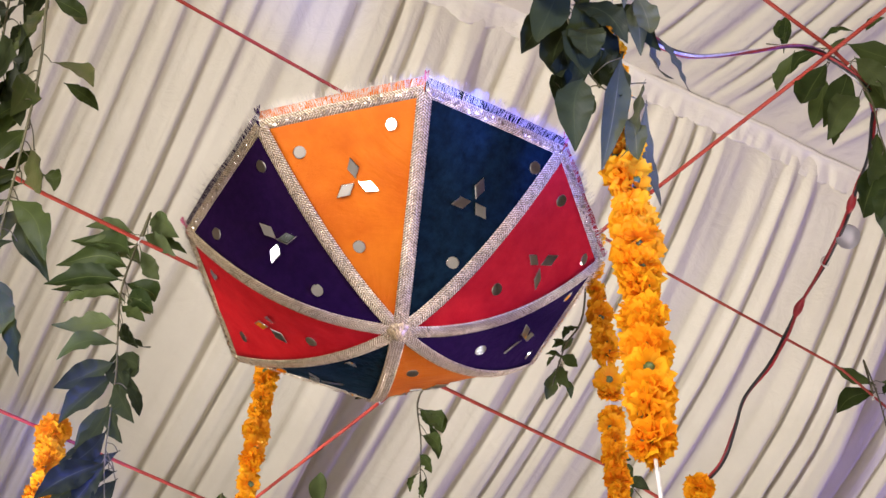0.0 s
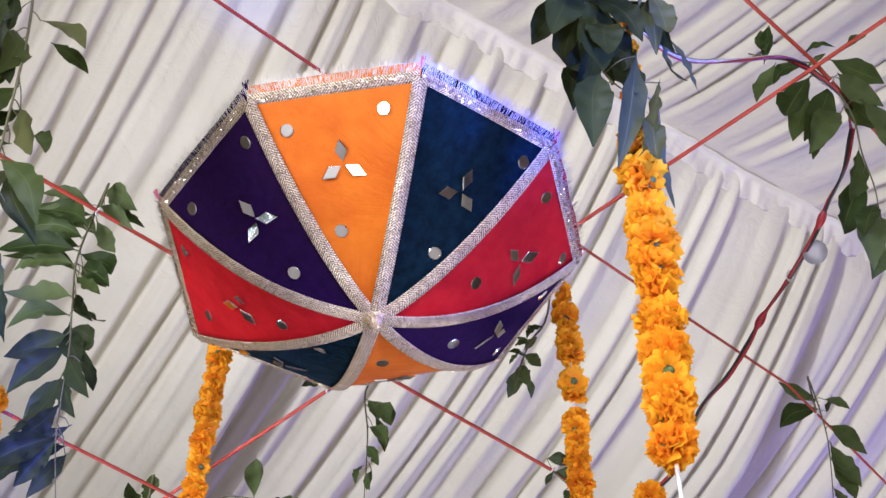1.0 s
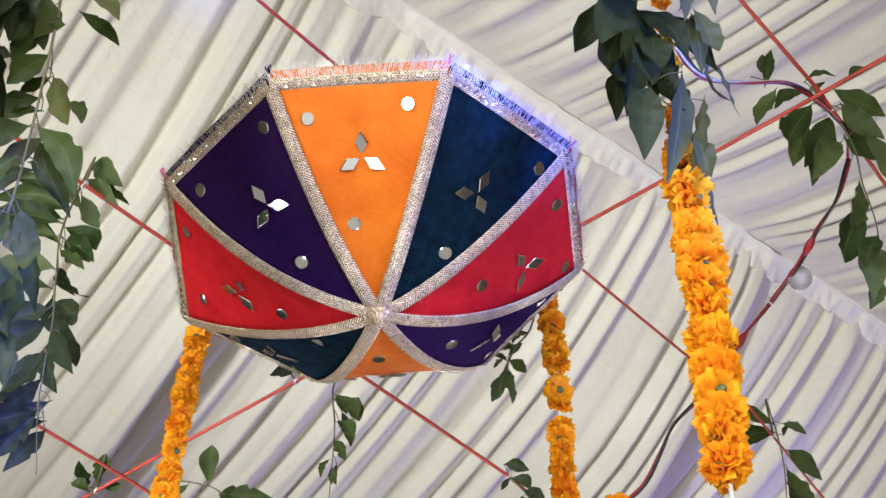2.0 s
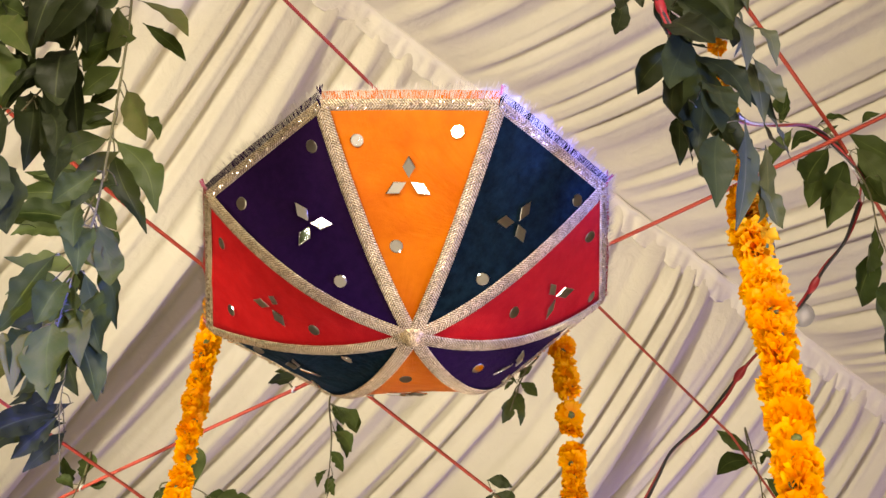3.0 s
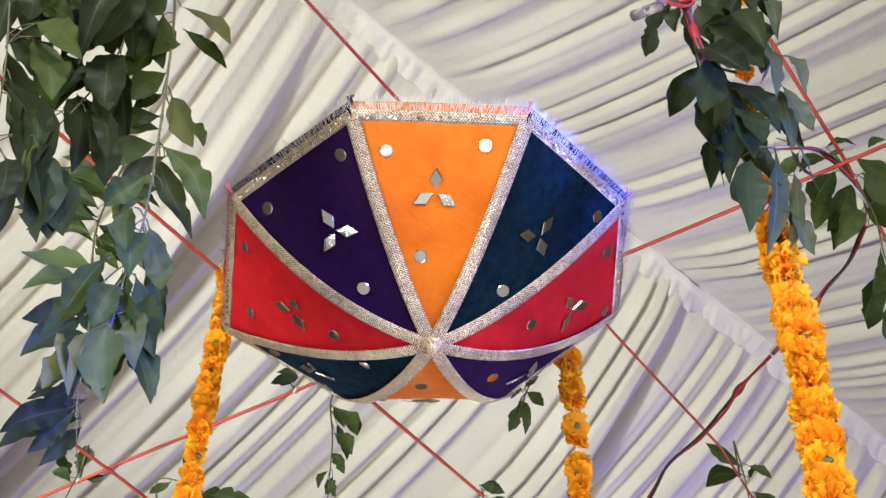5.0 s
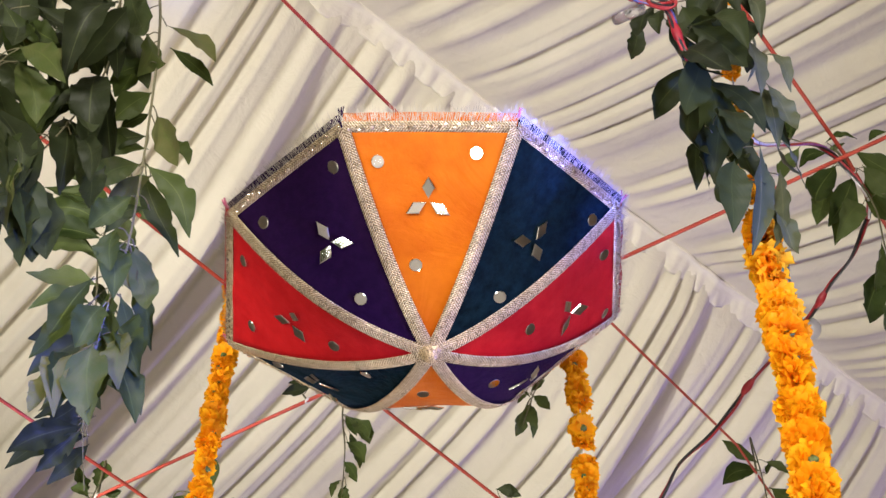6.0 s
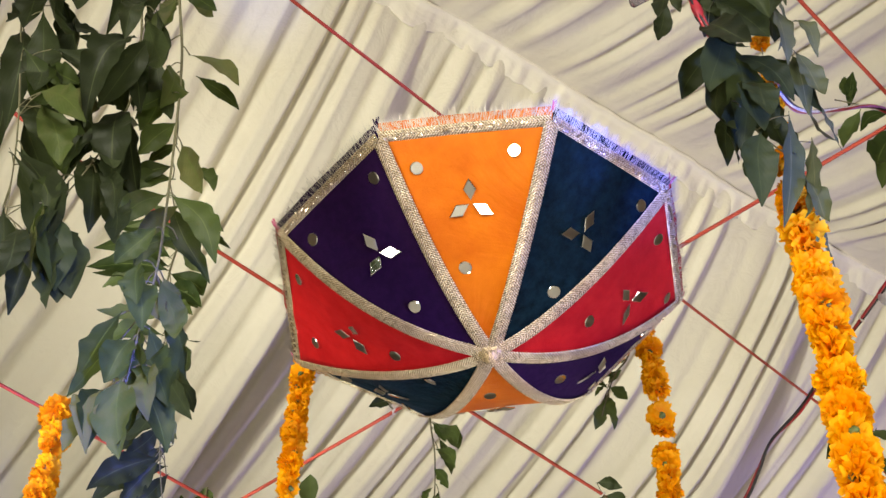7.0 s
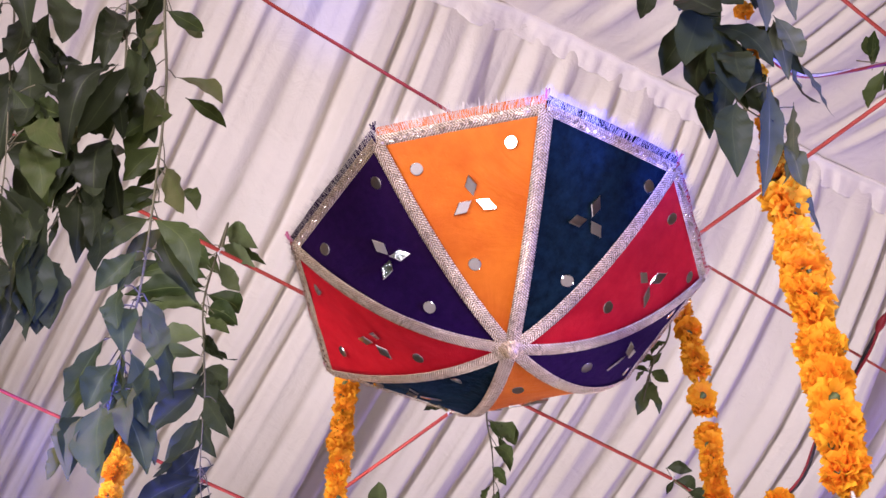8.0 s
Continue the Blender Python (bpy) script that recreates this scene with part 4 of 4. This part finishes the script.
BEHIND_LEAVES = [(0.110, 1.203, 4.157, 0.170, 1.198, 4.134), (0.126, 1.205, 4.117, 0.177, 1.192, 4.063),
    (0.127, 1.196, 4.110, 0.105, 1.210, 4.084), (0.156, 1.187, 4.061, 0.205, 1.192, 4.024),
    (0.151, 1.193, 4.050, 0.157, 1.187, 3.987)]
TWIG_STEM = [(-0.278, 0.760, 4.073), (-0.291, 0.760, 4.060), (-0.308, 0.760, 4.049)]
TWIG_LEAVES = [(-0.283, 0.750, 4.052, -0.344, 0.743, 4.029), (-0.289, 0.769, 4.073, -0.334, 0.774, 4.087)]
LOOM = [(0.247, -0.580, 3.617), (0.296, -0.585, 3.498), (0.333, -0.585, 3.466), (0.351, -0.580, 3.464), (0.363, -0.560, 3.432), (0.373, -0.550, 3.386)]
TUBE = [(0.277, -0.589, 3.426), (0.317, -0.585, 3.459)]


def leaf(base, tip, ratio, mat, parent, r, wavy=1.0):
    """A leaf blade with a folded midrib, rippled and nibbled edges, an arched spine and a drawn-out tip."""
    base, tip = Vector(base), Vector(tip)
    way = tip - base
    length = way.length
    way.normalize()
    face = Vector((0.15 + r.gauss(0, 0.35), -0.8 + r.gauss(0, 0.25), -0.45 + r.gauss(0, 0.3)))
    n = (face - way * face.dot(way)).normalized()
    side = way.cross(n).normalized()
    arch = Vector((0, 0, 1)) - way * way.z
    bend, rise, hook, curl = r.uniform(-0.14, 0.2), r.uniform(0.02, 0.2), r.uniform(-0.2, 0.2), r.uniform(-0.12, 0.22)
    phase, waves = r.uniform(0, 6.28), r.uniform(2.6, 4.6) * (1.5 if wavy > 1.45 else 1.0)
    crease, twist, swell, seed = r.uniform(0.1, 0.55), r.uniform(-0.8, 0.8), r.uniform(0.88, 1.1), r.uniform(0, 99)
    bites = [(r.uniform(0.25, 0.9), r.choice((-1, 1)), r.uniform(0.02, 0.05)) for _ in range(r.choice((0, 0, 1, 2)))]
    steps = 36 if wavy > 1.45 else 24
    bm = bmesh.new()
    uv = bm.loops.layers.uv.verify()
    rows = []
    for i in range(steps + 1):
        t = i / steps
        blade = max(0.0, (t - 0.06) / 0.94)
        w = 0.5 * ratio * length * (math.sin(math.pi * blade ** swell) ** 1.02 * (1 - 0.15 * blade ** 2)) + 0.0008
        bow = math.sin(math.pi * t)
        c = base + way * length * t + n * length * (bend * bow + 0.5 * bend * t ** 3) + side * length * hook * bow * 0.6 + arch * length * rise * bow + (n * curl + side * 0.5 * hook) * length * t ** 4
        ang = twist * (t - 0.4)
        sd = side * math.cos(ang) + n * math.sin(ang)
        nn = n * math.cos(ang) - side * math.sin(ang)
        row = []
        for x in (-1, -0.8, -0.45, 0, 0.45, 0.8, 1):
            beat = waves * 2 * math.pi * t + phase + (1.7 if x > 0 else 0)
            ripple = wavy * (0.15 * w + 0.004 * length) * math.sin(beat) * abs(x) ** 1.6 * math.sin(math.pi * blade)
            edge = 1 + (0.018 * wavy * math.sin(beat + 0.8) + 0.04 * noise.noise((t * 9, seed, 3.0 if x > 0 else 0.0))) * abs(x)
            for at, flank, reach in bites:
                if x * flank > 0.7 and abs(t - at) < reach:
                    edge *= 0.8
            row.append((bm.verts.new(c + sd * w * x * edge + nn * (abs(x) ** 1.3 * w * crease + ripple)), x, t))
        rows.append(row)
    for a, b in zip(rows, rows[1:]):
        for j in range(6):
            quad = (a[j], a[j + 1], b[j + 1], b[j])
            f = bm.faces.new([q[0] for q in quad])
            for loop, q in zip(f.loops, quad):
                loop[uv].uv = (q[1], q[2])
    return part("leaf", bm, mat, parent)


def sprig(stem, groups, label, seed, thick=0.0026, tie=True, extra=(), more=0.0):
    """A cut branch tied to the net: a tapered stem and its leaves. Groups: (leaves, width to length, material, waviness)."""
    r = random.Random(seed)
    ob = new("leaf_sprig")
    line = [Vector(p) for p in stem]
    hook = nearest_cord(line[0])
    if tie:
        if line[0].z > hook.z + 0.02:
            hook = nearest_cord(line[1])
        line = [hook - Vector((0, 0, 0.001))] + ([p for p in line if p.z < hook.z - 0.01 or (p - hook).length > 0.05] or line[-1:])
    rod("stem", line, lambda f: thick * (1 - 0.65 * f), BARK, ob, "", 6, 6)
    for points in extra:
        rod("twig", points, thick * 0.5, BARK, ob, "", 5, 5)
    smooth = spline(line, 12)
    for leaves, ratio, mat, wavy in groups:
        rows = [(Vector(q[:3]), Vector(q[3:6]), q[6] if len(q) > 6 else ratio * r.uniform(0.85, 1.15)) for q in leaves]
        for base, tip, wide in list(rows):
            if r.random() < more:
                off = Vector((r.uniform(-0.012, 0.012), r.uniform(0.012, 0.045), r.uniform(-0.02, 0.035)))
                swing = Vector((r.uniform(-0.025, 0.025), r.uniform(-0.03, 0.03), r.uniform(-0.01, 0.03)))
                rows.append((base + off, tip + off + swing, wide * 0.8))
        for base, tip, wide in rows:
            blade = leaf(base, tip, min(wide, 0.052 / (tip - base).length), mat, ob, r, wavy)
            near = min(smooth, key=lambda p: (p - base).length)
            if 0.004 < (near - base).length < 0.06:
                rod("stalk", [near, near.lerp(base, 0.5) + Vector((0, 0, 0.004)), base + (tip - base) * 0.05], 0.0009, BARK, blade, "", 5, 4)
    if tie:
        knot(hook, COTTON, ob)
    return tagged(ob, label, "leaf sprig", "leaf sprigs")


def shorter(q):
    """A small leaf of a thin twig."""
    base, tip = Vector(q[:3]), Vector(q[3:])
    return (*base, *(base + (tip - base) * 0.74))


def rooted(q):
    """The leaf's hidden base lies further back under its neighbours."""
    base, tip = Vector(q[:3]), Vector(q[3:6])
    return (*(tip + (base - tip) * 1.25), *tip, q[6] * 0.8)


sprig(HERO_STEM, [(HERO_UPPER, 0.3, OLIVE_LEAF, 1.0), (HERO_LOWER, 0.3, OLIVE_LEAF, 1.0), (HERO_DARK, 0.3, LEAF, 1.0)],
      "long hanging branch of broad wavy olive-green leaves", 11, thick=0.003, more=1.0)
sprig(DARK_STEM, [(DARK_LEAVES, 0.25, LEAF, 1.2)], "hanging branch of dark mango leaves", 12, more=0.6)
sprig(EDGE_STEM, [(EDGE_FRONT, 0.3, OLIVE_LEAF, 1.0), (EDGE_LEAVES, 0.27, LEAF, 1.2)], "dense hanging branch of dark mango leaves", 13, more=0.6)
sprig(MANGO_STEM, [([rooted(q) for q in MANGO_LEAVES + MANGO_MORE], 0.4, LEAF, 0.8), (CRINKLED, 0.18, PALE_LEAF, 1.1)],
      "bunch of dark and pale crinkled mango leaves above a marigold garland", 14, more=0.75)
# upper leaves take the light green material, lower leaves the darker one
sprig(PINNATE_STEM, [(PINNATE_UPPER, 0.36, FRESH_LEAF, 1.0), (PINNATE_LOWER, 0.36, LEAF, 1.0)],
      "feathered leaf branch, light green above and darker below, hanging from a red cord", 15, more=0.6)
sprig(CROSS_STEM, [(CROSS_LEAVES, 0.36, FRESH_LEAF, 1.0)], "drooping leafy branch tied where two red cords cross", 16, extra=[CROSS_TWIG], more=0.3)
sprig(LOW_STEM, [(LOW_LEAVES, 0.34, FRESH_LEAF, 1.0)], "small leafy twig hanging from a thin red cord", 17)
sprig(MID_STEM, [([shorter(q) for q in MID_LEAVES], 0.38, FRESH_LEAF, 1.1)], "narrow leafy twig hanging below the parasol", 18, more=0.9)
sprig(BACK_STEM, [([shorter(q) for q in BACK_LEAVES], 0.42, FRESH_LEAF, 1.1)], "small leafy twig hanging behind the parasol", 19, more=0.5)
sprig(CORNER_STEM, [(CORNER_LEAVES, 0.45, FRESH_LEAF, 1.0)], "small twig with a few leaves at a cord crossing", 20, thick=0.004)
sprig(OVAL_STEM, [(OVAL_LEAVES, 0.48, FRESH_LEAF, 0.4)], "thin twig with oval green leaves", 21)
sprig(BEHIND_STEM, [(BEHIND_LEAVES, 0.42, LEAF, 1.0)], "small leafy twig on a thin red cord", 22)
sprig(TWIG_STEM, [(TWIG_LEAVES, 0.36, LEAF, 1.0)], "two small leaves tied on a red cord", 23)


# ---- wires of the fairy lights ----
def loom(name, line, picks, spread, radius, label, seed):
    """Several thin plastic-coated wires that run loosely side by side."""
    r = random.Random(seed)
    ob = new(name)
    smooth = spline(line, 10)
    for i, which in enumerate(picks):
        a = 2 * math.pi * i / len(picks)
        pts = []
        for j, p in enumerate(smooth):
            roll = a + j * 0.09
            loose = spread * (0.7 + 0.9 * abs(noise.noise((j * 0.09, i * 5.0, seed))))
            pts.append(p + Vector((math.cos(roll), 0.3 * math.sin(roll), math.sin(roll))) * loose)
        part("wire", tube(bmesh.new(), pts, radius, 6), WIRE_COLOURS[which], ob, ("red wire", "black wire", "white wire", "violet wire", "blue wire")[which])
    return tagged(ob, label, "wire")


upper = loom("wire_bundle", WIRE[:9], (0, 1, 3, 0, 2, 1), 0.0052, 0.0024, "loose bundle of coloured electric wires", 3)
lower = loom("wire_pair", WIRE[8:], (0, 1), 0.0032, 0.003, "twisted pair of red and black wires with taped joints", 4)
tail = spline(WIRE[8:], 10)
for a, b in ((22, 29), (49, 56)):
    rod("taped_joint", [tail[i] for i in range(a, b)], lambda f: 0.0085 * (0.45 + 0.55 * math.sin(math.pi * f)), TAPE, lower, "red insulating tape over a joint", 8, 3)
k0 = tail[39]
rod("knot", [k0 + Vector((0.008, 0, 0.004)), k0 + Vector((0, -0.008, 0.006)), k0 + Vector((-0.008, 0, 0)), k0 + Vector((0, 0.006, -0.006)), k0 + Vector((0.008, 0, 0.004))], 0.0022, COTTON, lower, "knotted string", 6, 6)
bm = bmesh.new()
bmesh.ops.create_cone(bm, cap_ends=True, segments=24, radius1=0.0235, radius2=0.022, depth=0.006)
bmesh.ops.bevel(bm, geom=bm.edges[:], offset=0.0012, segments=2, affect="EDGES")
disc = part("plastic_disc", bm, CLEAR, lower, "clear plastic lamp disc")
disc.matrix_basis = Matrix.Translation(tail[34] + Vector((0.02, -0.004, -0.004))) @ Euler((radians(140), radians(12), 0)).to_matrix().to_4x4()

near = loom("wire_loom", LOOM, (0, 1, 0, 4, 0, 1), 0.0046, 0.0021, "loose red and dark wires taped above the mango leaves", 7)
bm = tube(bmesh.new(), [Vector(p) for p in TUBE], 0.0075, 12)
part("connector_tube", bm, GLASSY, near, "clear plastic wire connector")
smooth = spline(LOOM, 10)
rod("taped_joint", smooth[36:44], lambda f: 0.0075 * (0.55 + 0.45 * math.sin(math.pi * f)), TAPE, near, "red insulating tape over a joint", 8, 3)
rod("taped_sleeve", smooth[2:13], lambda f: 0.0082 * (0.7 + 0.3 * math.sin(math.pi * f) + 0.08 * math.sin(40 * f)), TAPE, near, "long red tape sleeve round the wires", 9, 3)
# spare length of wire wound into a small ring
hub = smooth[24]
for turn, which in ((0, 0), (1, 1), (2, 0), (3, 0)):
    ring = []
    for i in range(31):
        a = 2 * math.pi * i / 30
        wide = 0.013 + 0.0022 * turn + 0.002 * math.sin(2 * a + turn)
        ring.append(hub + Vector((wide * math.cos(a), -0.006 - 0.0015 * turn + 0.005 * math.sin(a + turn), 0.7 * wide * math.sin(a))))
    part("wire_coil", tube(bmesh.new(), ring, 0.0019, 6), WIRE_COLOURS[which], near, ("red wire", "black wire")[which])
up = Vector(LOOM[0])
rod("tie_thread", [up, up.lerp(nearest_cord(up), 0.5) + Vector((0, 0, 0.01)), nearest_cord(up)], 0.0014, COTTON, near, "", 5, 5)
